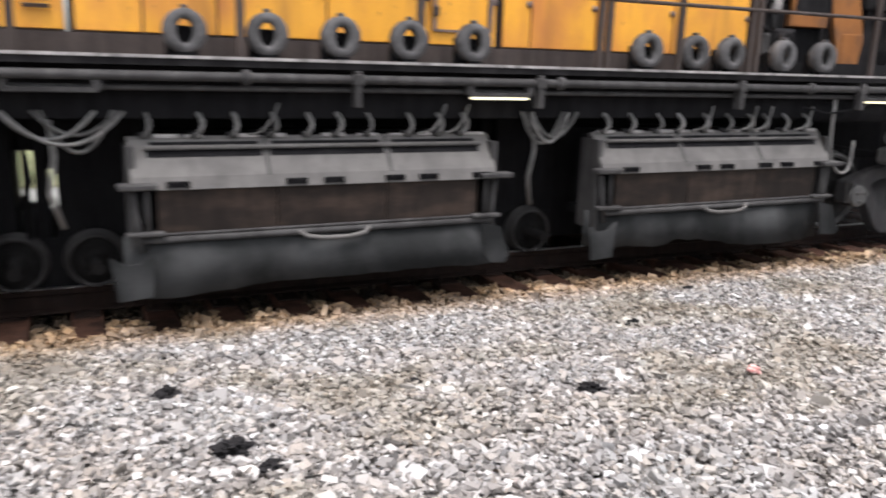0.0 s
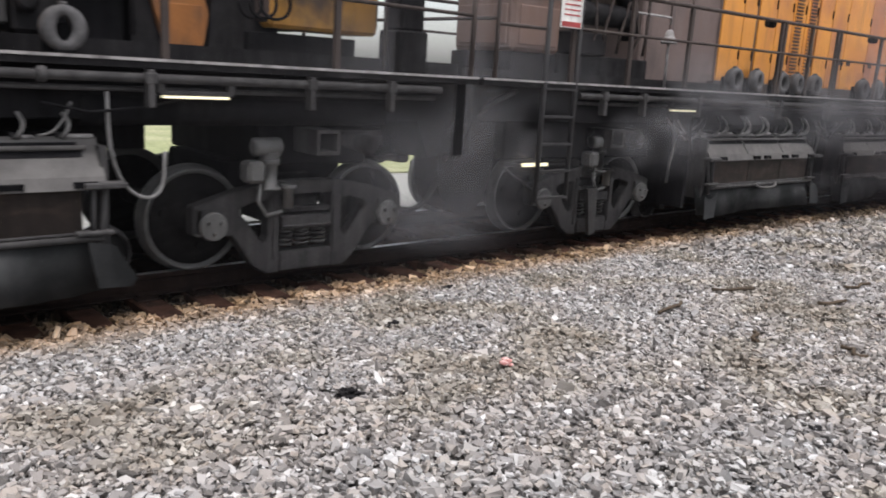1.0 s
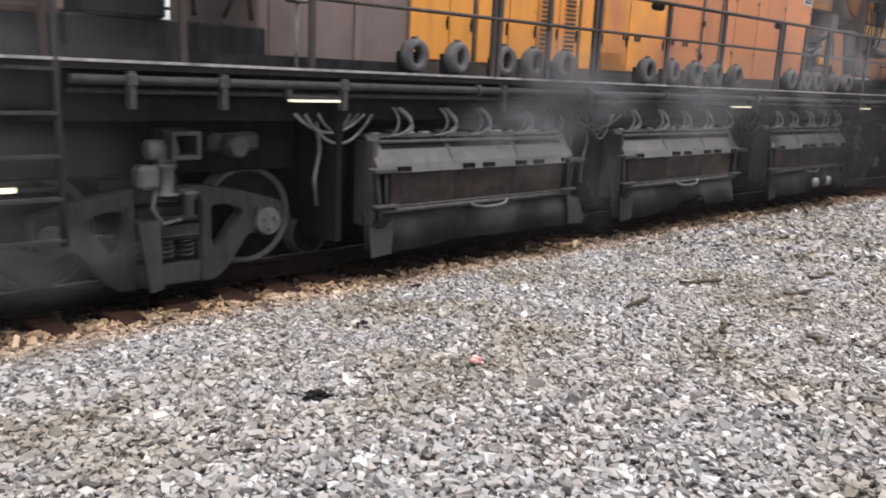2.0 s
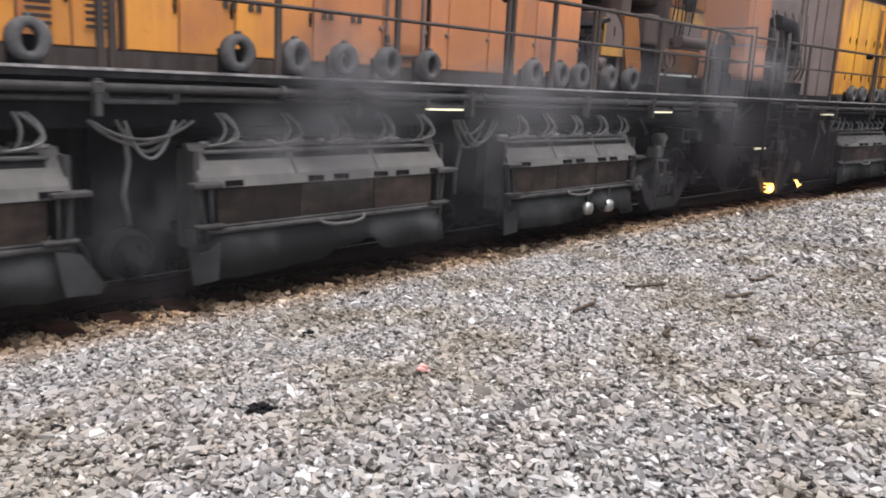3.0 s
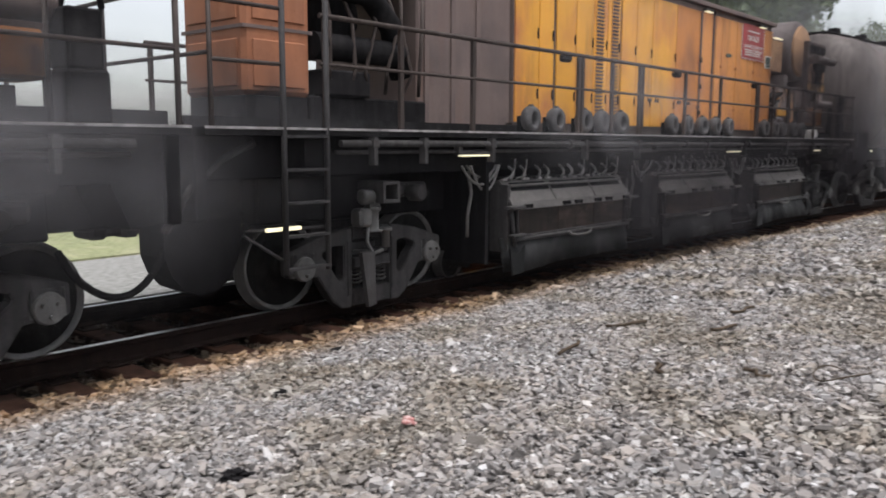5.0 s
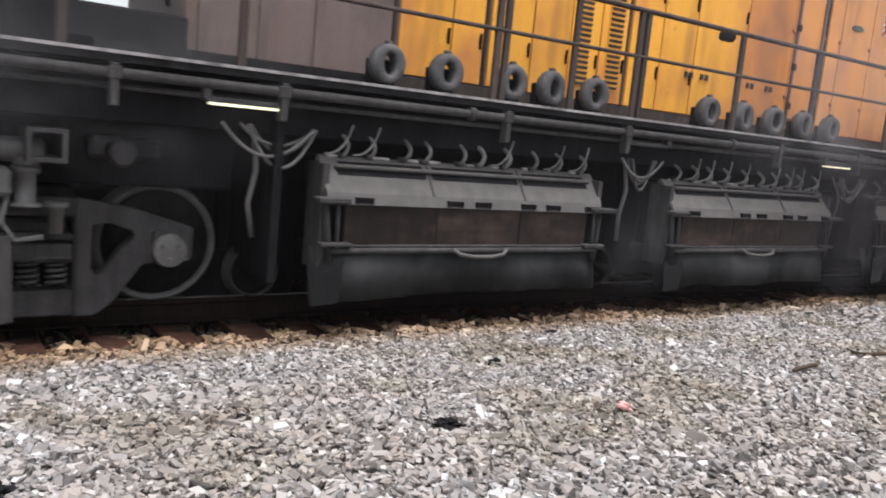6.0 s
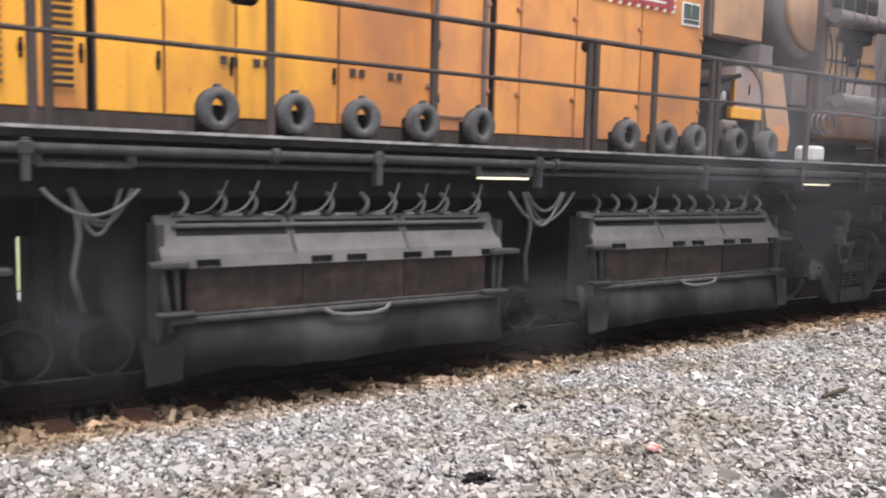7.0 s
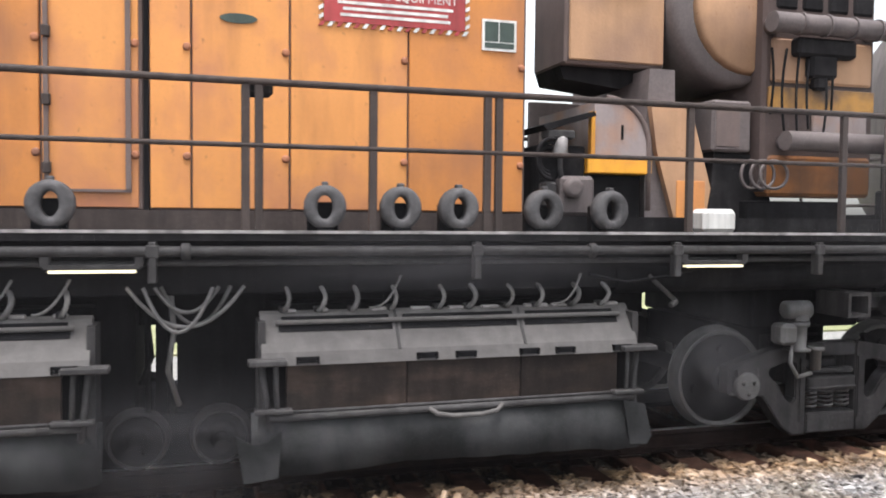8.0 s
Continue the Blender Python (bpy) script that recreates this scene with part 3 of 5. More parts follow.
        low = 0.345 + slant * (x / L - 0.5) + 0.018 * math.sin(x * 1.7 + ph * 2) + 0.012 * noise.noise((x * 7, ph, 0))
        if tear and tear[0] < x < tear[1]:
            low += tear[2] * (0.7 + 0.6 * noise.noise((x * 5, ph, 3))) * min(1, 6 * (x - tear[0]), 6 * (tear[1] - x))
        foot = y - flare + wave
        mid = y - flare * 0.45 + wave * 0.5 - 0.02
        rows.append([bm.verts.new((x, y, 0.71)), bm.verts.new((x, mid, 0.56)), bm.verts.new((x, foot - 0.012, low)), bm.verts.new((x, foot, low)), bm.verts.new((x, y + 0.015, 0.71))])
    for a, b in zip(rows, rows[1:]):
        for k in range(5):
            bm.faces.new((a[k], b[k], b[(k + 1) % 5], a[(k + 1) % 5])).smooth = k < 2
    part("skirt", bm, RUBBER, holder, "torn dusty rubber dust skirt" if tear else "wavy dusty rubber dust skirt")
    # end flap turned out at the left
    part("flap", made(prism, [(-0.17, 0.62), (-0.06, 0.56), (0.03, 0.57), (0.12, 0.64), (0.1, 0.33), (-0.12, 0.31)], -1.62, -1.605), RUBBER, holder, "loose rubber end flap")
    lean = rng.uniform(0.02, 0.16)
    if rng.random() < 0.5:
        part("flap", made(prism, [(L - 0.16, 0.70), (L + 0.02, 0.66), (L + 0.04 + lean, 0.42), (L + lean, 0.36), (L - 0.1, 0.37)], -1.60, -1.588), RUBBER, holder, "rubber end flap flaring outwards")
    # hoses from the lid up under the deck
    for i in range(5 if looped else 0):
        x = 0.3 + 0.56 * i + rng.uniform(-0.05, 0.05)
        part("hose_clamp", boxes((x - 0.07, x + 0.07, -1.345, -1.27, 1.375, 1.415), bevel=0.006), CAST, holder)
        for k, (a, w) in enumerate(((-0.05, 0.05), (0.02, 0.1), (-0.02, 0.16))):
            w += rng.uniform(-0.02, 0.02)
            pts = [(x + a + w * math.sin(math.pi * q) - 0.12 * (1 - q) ** 3 * (k == 2), -1.36 - 0.05 * math.sin(math.pi * q) - 0.012 * k, 1.36 + 0.26 * q - 0.05 * math.sin(math.pi * q) * (k == 2)) for q in [j / 12 for j in range(13)]]
            part("hose", tubes((pts, 0.013), seg=6), HOSE, holder)
    for i in range(0 if looped else 10):
        x = 0.14 + 0.268 * i + rng.uniform(-0.05, 0.05)
        h = part("hose", tubes((arc_hose(x, rng.uniform(0.05, 0.1), 1.38, 1.61, -1.34), rng.uniform(0.014, 0.019)), seg=8), HOSE, holder)
        part("hose_clamp", boxes((x - 0.03, x + 0.03, -1.345, -1.27, 1.375, 1.41), bevel=0.006), CAST, h)
        if rng.random() < 0.55:
            part("hose", tubes(([(x - 0.16 + 0.22 * q, -1.37 - 0.04 * math.sin(q * 3.14), 1.40 + 0.22 * q ** 2.2) for q in [j / 10 for j in range(11)]], 0.009), seg=6), HOSE, holder)
    holder.matrix_local = pose(xm + L, 0, 0, 0, 0, 180) if flip else pose(xm, 0, 0)
    return holder


def truck(car, xc, front):
    """A two-axle truck: cast side frames, springs, bearings; its wheelsets turn."""
    tr = part("truck", boxes((-0.2, 0.2, -1.0, 1.0, 0.55, 0.82), (-0.35, 0.35, -0.6, 0.6, 0.75, 1.0), bevel=0.02), CAST, car, "two-axle truck with cast steel side frames")
    tr.matrix_local = pose(xc, 0, 0)
    for s in (-1, 1):
        y0, y1 = (-1.14, -1.0) if s < 0 else (1.0, 1.14)
        bm = bmesh.new()
        # each half is a plate round a three-cornered opening
        outer = [(0.26, 0.19), (0.40, 0.19), (0.52, 0.28), (0.70, 0.54), (1.04, 0.57), (1.04, 0.80), (0.64, 0.92), (0.26, 0.985)]
        inner = [(0.37, 0.50), (0.41, 0.46), (0.46, 0.50), (0.56, 0.65), (0.64, 0.72), (0.63, 0.77), (0.48, 0.82), (0.37, 0.81)]
        for q in (-1, 1):
            loops = [[bm.verts.new((q * a, yy, b)) for a, b in ring] for ring in (outer, inner) for yy in (y0, y1)]
            for k in range(8):
                m = (k + 1) % 8
                for u, w in ((0, 2), (2, 3), (3, 1), (1, 0)):
                    bm.faces.new((loops[u][k], loops[u][m], loops[w][m], loops[w][k]))
            prism(bm, [(q * 0.80, 0.53), (q * 0.76, 0.60), (q * 0.76, 0.78), (q * 0.98, 0.78), (q * 0.98, 0.60), (q * 0.95, 0.53)], y0 - 0.022, y1 + 0.022)
            prism(bm, [(q * 0.34, 0.86), (q * 0.27, 0.86), (q * 0.27, 0.30), (q * 0.34, 0.30)], y0 - 0.014, y1 + 0.014)
        prism(bm, [(-0.262, 0.86), (0.262, 0.86), (0.262, 0.98), (-0.262, 0.98)], y0 + 0.004, y1 - 0.004)
        prism(bm, [(-0.262, 0.20), (0.262, 0.20), (0.262, 0.37), (-0.262, 0.37)], y0 - 0.012, y1 + 0.012)
        prism(bm, [(-0.262, 0.70), (0.262, 0.70), (0.262, 0.745), (-0.262, 0.745)], y0 + 0.02, y1 - 0.02)
        bmesh.ops.recalc_face_normals(bm, faces=bm.faces)
        bmesh.ops.bevel(bm, geom=bm.edges[:], offset=0.011, segments=2, affect="EDGES")
        fr = part("side_frame", bm, CAST, tr, "cast steel side frame")
        for q in (-0.17, 0.0, 0.17):
            bm = bmesh.new()
            pts = [(q + 0.06 * math.cos(t), (y0 + y1) / 2 + 0.06 * math.sin(t), 0.395 + 0.155 * t / (2 * math.pi * 4)) for t in [2 * math.pi * 4 * k / 48 for k in range(49)]]
            tube(bm, pts, 0.013, 6)
            part("spring", bm, GREY, tr)
        part("bolster_end", boxes((-0.25, 0.25, y0 - 0.02, y1, 0.56, 0.68), (-0.25, 0.25, y0 - 0.03, y1 - 0.01, 0.575, 0.60), bevel=0.01), CAST, tr)
        for q in (-0.875, 0.875):
            bm = bmesh.new()
            yy = y0 - 0.05 if s < 0 else y1 + 0.05
            lathe(bm, [(0.11, 0.0), (0.12, 0.03 * -s), (0.12, 0.14 * -s)], (q, yy, 0.64), "Y", 20)
            box(bm, q - 0.14, q + 0.14, min(y0, y1), max(y0, y1), 0.56, 0.79, 0.01)
            for k in range(3):
                t = 2 * math.pi * k / 3 + 0.5
                lathe(bm, [(0.018, 0), (0.018, 0.04 * s)], (q + 0.06 * math.cos(t), yy, 0.64 + 0.06 * math.sin(t)), "Y", 6)
            part("bearing", bm, BEARING, tr, "roller bearing end cap")
    # brake cylinder, valve block and square tube above the near frame
    v = 0.36 if front else 0.0
    bm = boxes((v - 0.64, v - 0.48, -1.30, -1.12, 0.99, 1.17), (v - 0.47, v - 0.33, -1.27, -1.13, 1.16, 1.26), bevel=0.03)
    lathe(bm, [(0.05, 0.0), (0.078, 0.02), (0.078, 0.24), (0.05, 0.26)], (v - 0.56, -1.2, 1.28), "X", 16)
    lathe(bm, [(0.1, 0.0), (0.1, 0.018), (0.062, 0.022), (0.062, 0.2), (0.085, 0.21), (0.085, 0.25)], (v - 0.4, -1.2, 0.93), "Z", 16)
    lathe(bm, [(0.045, 0.0), (0.045, 0.16), (0.07, 0.17), (0.07, 0.2)], (v - 0.22, -1.2, 0.76), "Z", 12)
    tube(bm, [(v - 0.5, -1.24, 1.0), (v - 0.54, -1.27, 0.84), (v - 0.46, -1.27, 0.72), (v - 0.3, -1.24, 0.74)], 0.018, 7)
    part("brake_valve", bm, BEARING, tr, "grey brake cylinder and valve block")
    bm = boxes((-0.06, 0.17, -1.38, -1.0, 1.22, 1.25), (-0.06, 0.17, -1.38, -1.0, 1.40, 1.43), (-0.06, -0.03, -1.38, -1.0, 1.25, 1.40), (0.14, 0.17, -1.38, -1.0, 1.25, 1.40))
    part("square_tube", bm, GREY, tr, "open square tube end")
    bm = boxes((0.32, 0.78, -1.2, -1.05, 1.25, 1.40), bevel=0.03)
    lathe(bm, [(0.07, 0), (0.09, 0.03), (0.09, 0.16), (0.06, 0.2)], (0.5, -1.38, 1.3), "Y", 16)
    part("brake_pipe", bm, CAST, tr)
    return tr


def cabinet(car, x0, x1, seams, material, z1=4.16, handles=(), y=0.92):
    """A closed equipment cabinet with doors on both sides."""
    cab = part("cabinet", boxes((x0, x1, -y + 0.03, y - 0.03, DECK + 0.13, z1), bevel=0.01), BROWN, car, "orange painted equipment cabinet with doors")
    for s in (-1, 1):
        for a, b, m in seams:
            d = part("door", boxes((a + 0.008, b - 0.008, min(s * y, s * (y - 0.028)), max(s * y, s * (y - 0.028)), DECK + 0.15, z1 - 0.1), bevel=0.005), m, cab)
            hz = (2.44, 3.2)
            for z in hz:
                if m is YELLOW:
                    part("latch", boxes((b - 0.05, b - 0.028, min(s * y, s * (y + 0.018)), max(s * y, s * (y + 0.018)), z - 0.06, z + 0.07), (b - 0.056, b - 0.022, min(s * y, s * (y + 0.008)), max(s * y, s * (y + 0.008)), z - 0.02, z + 0.03), bevel=0.004), RUST, d, "dark rusty door latch")
                    continue
                part("latch", made(lathe, [(0.022, 0.0), (0.03, 0.004 * s), (0.026, 0.016 * s), (0.012, 0.02 * s)], (b - 0.03, s * y, z), "Y", 10), RUSTY, d, "rusty round latch")
    part("roof", boxes((x0 - 0.05, x1 + 0.05, -y - 0.06, y + 0.06, z1 - 0.004, z1 + 0.07), bevel=0.01), BROWN, cab, "sooty overhanging roof sheet")
    return cab


def louvre(cab, x0, x1, z0, z1, y=-0.925):
    lv = part("louvre", boxes((x0, x1, y - 0.006, y + 0.004, z0, z1)), YELLOW, cab, "slatted air vent")
    n = int((z1 - z0) / 0.05)
    slat = mesh_of("slat", made(prism, [(0, 0), (-0.022, -0.004), (-0.004, -0.028), (0, -0.028)], x0 + 0.01, x1 - 0.01, "X"), BROWN)
    for i in range(n):
        part("slat", slat, BROWN, lv).matrix_local = pose(0, y - 0.006, z0 + 0.04 + i * 0.05)


def engine_end(car):
    """The open end: duct, fan drum, pump and engine block behind the railing."""
    x = 13.35
    part("air_duct", boxes((x + 0.41, x + 1.35, -0.62, 0.05, 3.33, 4.1), bevel=0.02), BROWN, car, "sooty orange air duct box")
    part("duct_plate", boxes((x + 0.44, x + 1.33, -0.65, -0.622, 3.36, 4.0), bevel=0.01), TAN, car, "faded orange duct plate")
    part("duct_shoe", made(prism, [(x + 0.42, 3.33), (x + 1.3, 3.33), (x + 1.0, 3.16), (x + 0.46, 3.22)], -0.5, 0.03), SOOT, car, "dark wedge under the duct")
    part("bulkhead", boxes((x + 0.5, x + 1.5, 0.34, 0.4, DECK, 3.14), bevel=0.01), PIPE, car)
    lathe_pts = [(0.2, -0.75), (0.62, -0.78), (0.66, -0.7), (0.66, 0.5), (0.3, 0.55)]
    part("fan_drum", made(lathe, lathe_pts, (x + 2.0, 0, 3.86), "Y", 30), PIPE, car, "round sooty fan housing")
    part("fan_cover", made(lathe, [(0.1, -0.84), (0.52, -0.83), (0.57, -0.77)], (x + 2.1, 0, 3.86), "Y", 28), TAN, car, "tan round cover")
    # mount with a slanting stained plate
    part("mount", made(prism, [(x + 1.1, DECK), (x + 1.6, DECK), (x + 1.38, 2.6), (x + 1.36, 3.3), (x + 1.12, 3.3), (x + 1.08, 2.6)], -0.78, 0.7), PIPE, car, "grey slanting mount")
    part("mount_plate", made(prism, [(x + 1.34, DECK + 0.1), (x + 1.64, DECK + 0.1), (x + 1.69, 2.3), (x + 1.48, 2.98), (x + 1.1, 2.98), (x + 1.16, 2.6)], -0.85, -0.785), TAN, car, "stained orange mount plate")
    part("mount_plate", boxes((x + 1.35, x + 1.63, -0.86, -0.852, 2.03, 2.36), bevel=0.004), ORANGE, car)
    # hydraulic pump unit with a domed guard
    part("pump_base", boxes((x + 0.5, x + 1.09, -0.9, 0.3, 2.40, 2.53), bevel=0.01), YELLOW, car, "yellow pump frame")
    pts = [(x + 0.56, 2.532), (x + 0.56, 2.98), (x + 0.66, 3.0)] + [(x + 0.66 + 0.38 * math.sin(t), 2.62 + 0.38 * math.cos(t)) for t in [math.pi / 2 * k / 9 for k in range(1, 10)]] + [(x + 1.04, 2.532)]
    part("pump_guard", made(prism, pts, -0.89, 0.25), GUARD, car, "domed grey pump guard worn to orange")
    part("guard_edge", tubes(([(x + 0.66 + 0.4 * math.sin(t), -0.89, 2.62 + 0.4 * math.cos(t)) for t in [math.pi / 2 * k / 9 for k in range(10)]] + [(x + 1.06, -0.89, 2.1)], 0.022)), BROWN, car)
    part("guard_edge", boxes((x + 0.52, x + 0.56, -0.91, -0.85, 2.53, 2.9), bevel=0.006), YELLOW, car)
    part("guard_slot", boxes((x + 0.80, x + 0.82, -0.896, -0.888, 2.68, 2.8)), BLACK, car)
    # solid black block stands in for the shaded hollow below the pump
    part("pump_cavity", boxes((x + 0.55, x + 1.03, -0.8, 0.3, DECK, 2.39)), BLACK, car)
    part("valve_hood", made(prism, [(x + 0.06, 2.76), (x + 0.5, 2.89), (x + 0.52, 2.85), (x + 0.1, 2.72)], -1.0, 0.1), SOOT, car, "dark sloping hood")
    part("valve_block", boxes((x + 0.08, x + 0.5, -0.85, 0.3, DECK, 2.62), bevel=0.015), SOOT, car, "dark hydraulic valve block")
    part("valve_head", boxes((x + 0.1, x + 0.34, -1.0, -0.86, 2.66, 2.73), bevel=0.012), GREY, car)
    part("filter_can", made(lathe, [(0.05, 0), (0.06, 0.015), (0.06, 0.13), (0.05, 0.15)], (x + 0.23, -0.95, 2.53), "Z", 14), EDGE, car, "pale filter canister")
    part("drain_pipe", tubes(([(x + 0.23, -0.95, 2.53), (x + 0.23, -0.95, 2.43), (x + 0.25, -0.95, 2.33)], 0.022), seg=8), GREY, car)
    bm = boxes((x + 0.22, x + 0.52, -1.0, -0.86, 2.05, 2.37), bevel=0.03)
    lathe(bm, [(0.07, 0), (0.08, -0.02), (0.08, -0.07), (0.05, -0.09)], (x + 0.3, -1.0, 2.27), "Y", 16)
    part("pump_body", bm, PIPE, car, "dusty hydraulic pump body")
    part("pump_flange", boxes((x + 0.08, x + 0.2, -0.98, -0.86, 2.1, 2.32), bevel=0.02), GREY, car)
    for k in range(3):
        r = 0.1 + 0.03 * k
        part("hydraulic_hose", tubes(([(x + 0.14 + r * math.cos(t) * 0.8, -0.93 - 0.03 * k, 2.5 + r * math.sin(t)) for t in [math.pi * 0.4 + math.pi * 1.1 * q / 14 for q in range(15)]], 0.016), seg=7), SOOT, car)
    part("duct_lamp", boxes((x + 0.7, x + 1.15, -0.72, -0.66, 4.03, 4.05)), TUBE, car, "lit strip lamp on the duct")
    # engine block
    e0, e1 = x + 2.12, x + 3.3
    part("engine_box", boxes((x + 1.69, x + 2.08, -0.86, 0.7, 2.62, 3.06), bevel=0.02), PIPE, car, "brown control box")
    part("engine_box_face", boxes((x + 1.72, x + 1.96, -0.868, -0.858, 2.66, 3.02), bevel=0.004), BROWN, car)
    part("engine_block", boxes((e0, e1, -0.95, 0.9, 2.28, 4.1), bevel=0.03), DUSK, car, "sooty brown engine block")
    part("engine_cover", boxes((e0 + 0.04, e1 - 0.03, -0.985, -0.948, 2.99, 3.18), bevel=0.008), OCHRE, car, "dirty yellow strip cover")
    part("engine_cover", boxes((e0 + 0.06, e1 - 0.06, -0.98, -0.948, 3.22, 3.6), bevel=0.02), TAN, car, "sooty tan engine cover")
    part("engine_cover", boxes((e0 + 0.5, e1 - 0.1, -0.98, -0.948, 2.78, 2.96), bevel=0.01), GUARD, car)
    part("engine_sump", boxes((e0 + 0.05, e1 - 0.03, -0.975, -0.5, 2.24, 2.6), bevel=0.03), UMBER, car, "stained burnt orange sump")
    part("exhaust_pipe", tubes(([(e0 - 0.06, -1.12, 3.69), (e1 + 0.05, -1.12, 3.69)], 0.085), ([(e0 + 0.05, -1.12, 3.69), (e0 + 0.05, -0.95, 3.69)], 0.07), ([(e1 - 0.1, -1.12, 3.69), (e1 - 0.1, -0.95, 3.69)], 0.07), seg=14), PIPE, car, "sooty mauve grey exhaust pipe")
    part("coolant_pipe", tubes(([(e0 + 0.1, -1.12, 2.705), (e1, -1.12, 2.705)], 0.085), ([(e0 + 0.2, -1.12, 2.705), (e0 + 0.2, -0.95, 2.705)], 0.06), seg=14), PIPE, car, "sooty coolant pipe")
    for k in range(4):
        xx = e0 + 0.2 + 0.27 * k
        part("flange", made(lathe, [(0.098, 0), (0.098, 0.02)], (xx, -1.12, 3.69), "X", 16), PIPE, car)
        part("cylinder_head", boxes((xx - 0.1, xx + 0.14, -0.97, 0.6, 3.84, 4.04), bevel=0.03), SOOT, car)
    part("starter", boxes((e0 + 0.25, e0 + 0.87, -1.08, -0.95, 3.44, 3.6), (e0 + 0.4, e0 + 0.68, -1.07, -0.95, 3.26, 3.46), (e0 + 0.46, e0 + 0.6, -1.05, -0.95, 3.16, 3.28), bevel=0.025), SOOT, car)
    rng = random.Random(9)
    for k in range(6):
        xx, dx, dz = e0 + 0.04 + 0.13 * k + rng.uniform(-.03, .03), rng.uniform(-.09, .09), rng.uniform(0.5, 0.95)
        part("fuel_line", tubes(([(xx + dx * math.sin(3.1 * q), -1.0 - 0.06 * math.sin(3.14 * q), 3.5 - dz * q) for q in [j / 9 for j in range(10)]], 0.011), seg=6), SOOT, car)
    bm = bmesh.new()
    for k in range(3):
        pts = [(e0 - 0.14 + 0.1 * k + (0.1 + 0.02 * k) * math.cos(t), -1.0 - 0.02 * k, 2.42 + 0.12 * math.sin(t)) for t in [2 * math.pi * q / 18 for q in range(18)]]
        tube(bm, pts, 0.014, 6, True)
    part("coiled_hose", bm, PIPE, car, "coiled grey hoses")
    part("engine_mount", made(prism, [(x + 1.7, DECK), (e0 + 0.3, DECK), (e0 + 0.1, 2.6), (x + 1.75, 2.62)], -0.8, 0.7), SOOT, car)
    part("engine_bed", boxes((e0 - 0.1, e1 - 0.22, -0.9, 0.8, DECK, 2.2), bevel=0.01), BLACK, car)
    # dark reel with loops of hose at the end railing
    reel = part("hose_reel", boxes((16.55, 16.86, -1.42, -1.08, DECK, 2.3), (16.58, 16.84, -1.38, -1.1, 2.3, 2.72), bevel=0.02), SOOT, car, "dark hose reel at the end railing")
    for k in range(4):
        part("hose_loop", tubes(([(16.68 + 0.02 * k + 0.14 * math.cos(t), -1.42 + 0.05 * k, 2.72 + (0.14 + 0.03 * k) * math.sin(t)) for t in [math.pi * q / 12 for q in range(13)]], 0.014), seg=6), BLACK, reel)
    part("reel_frame", tubes(([(16.5, -1.25, DECK), (16.5, -1.25, 2.95), (16.9, -1.25, 2.95), (16.9, -1.25, DECK)], 0.02)), RAILING, reel)


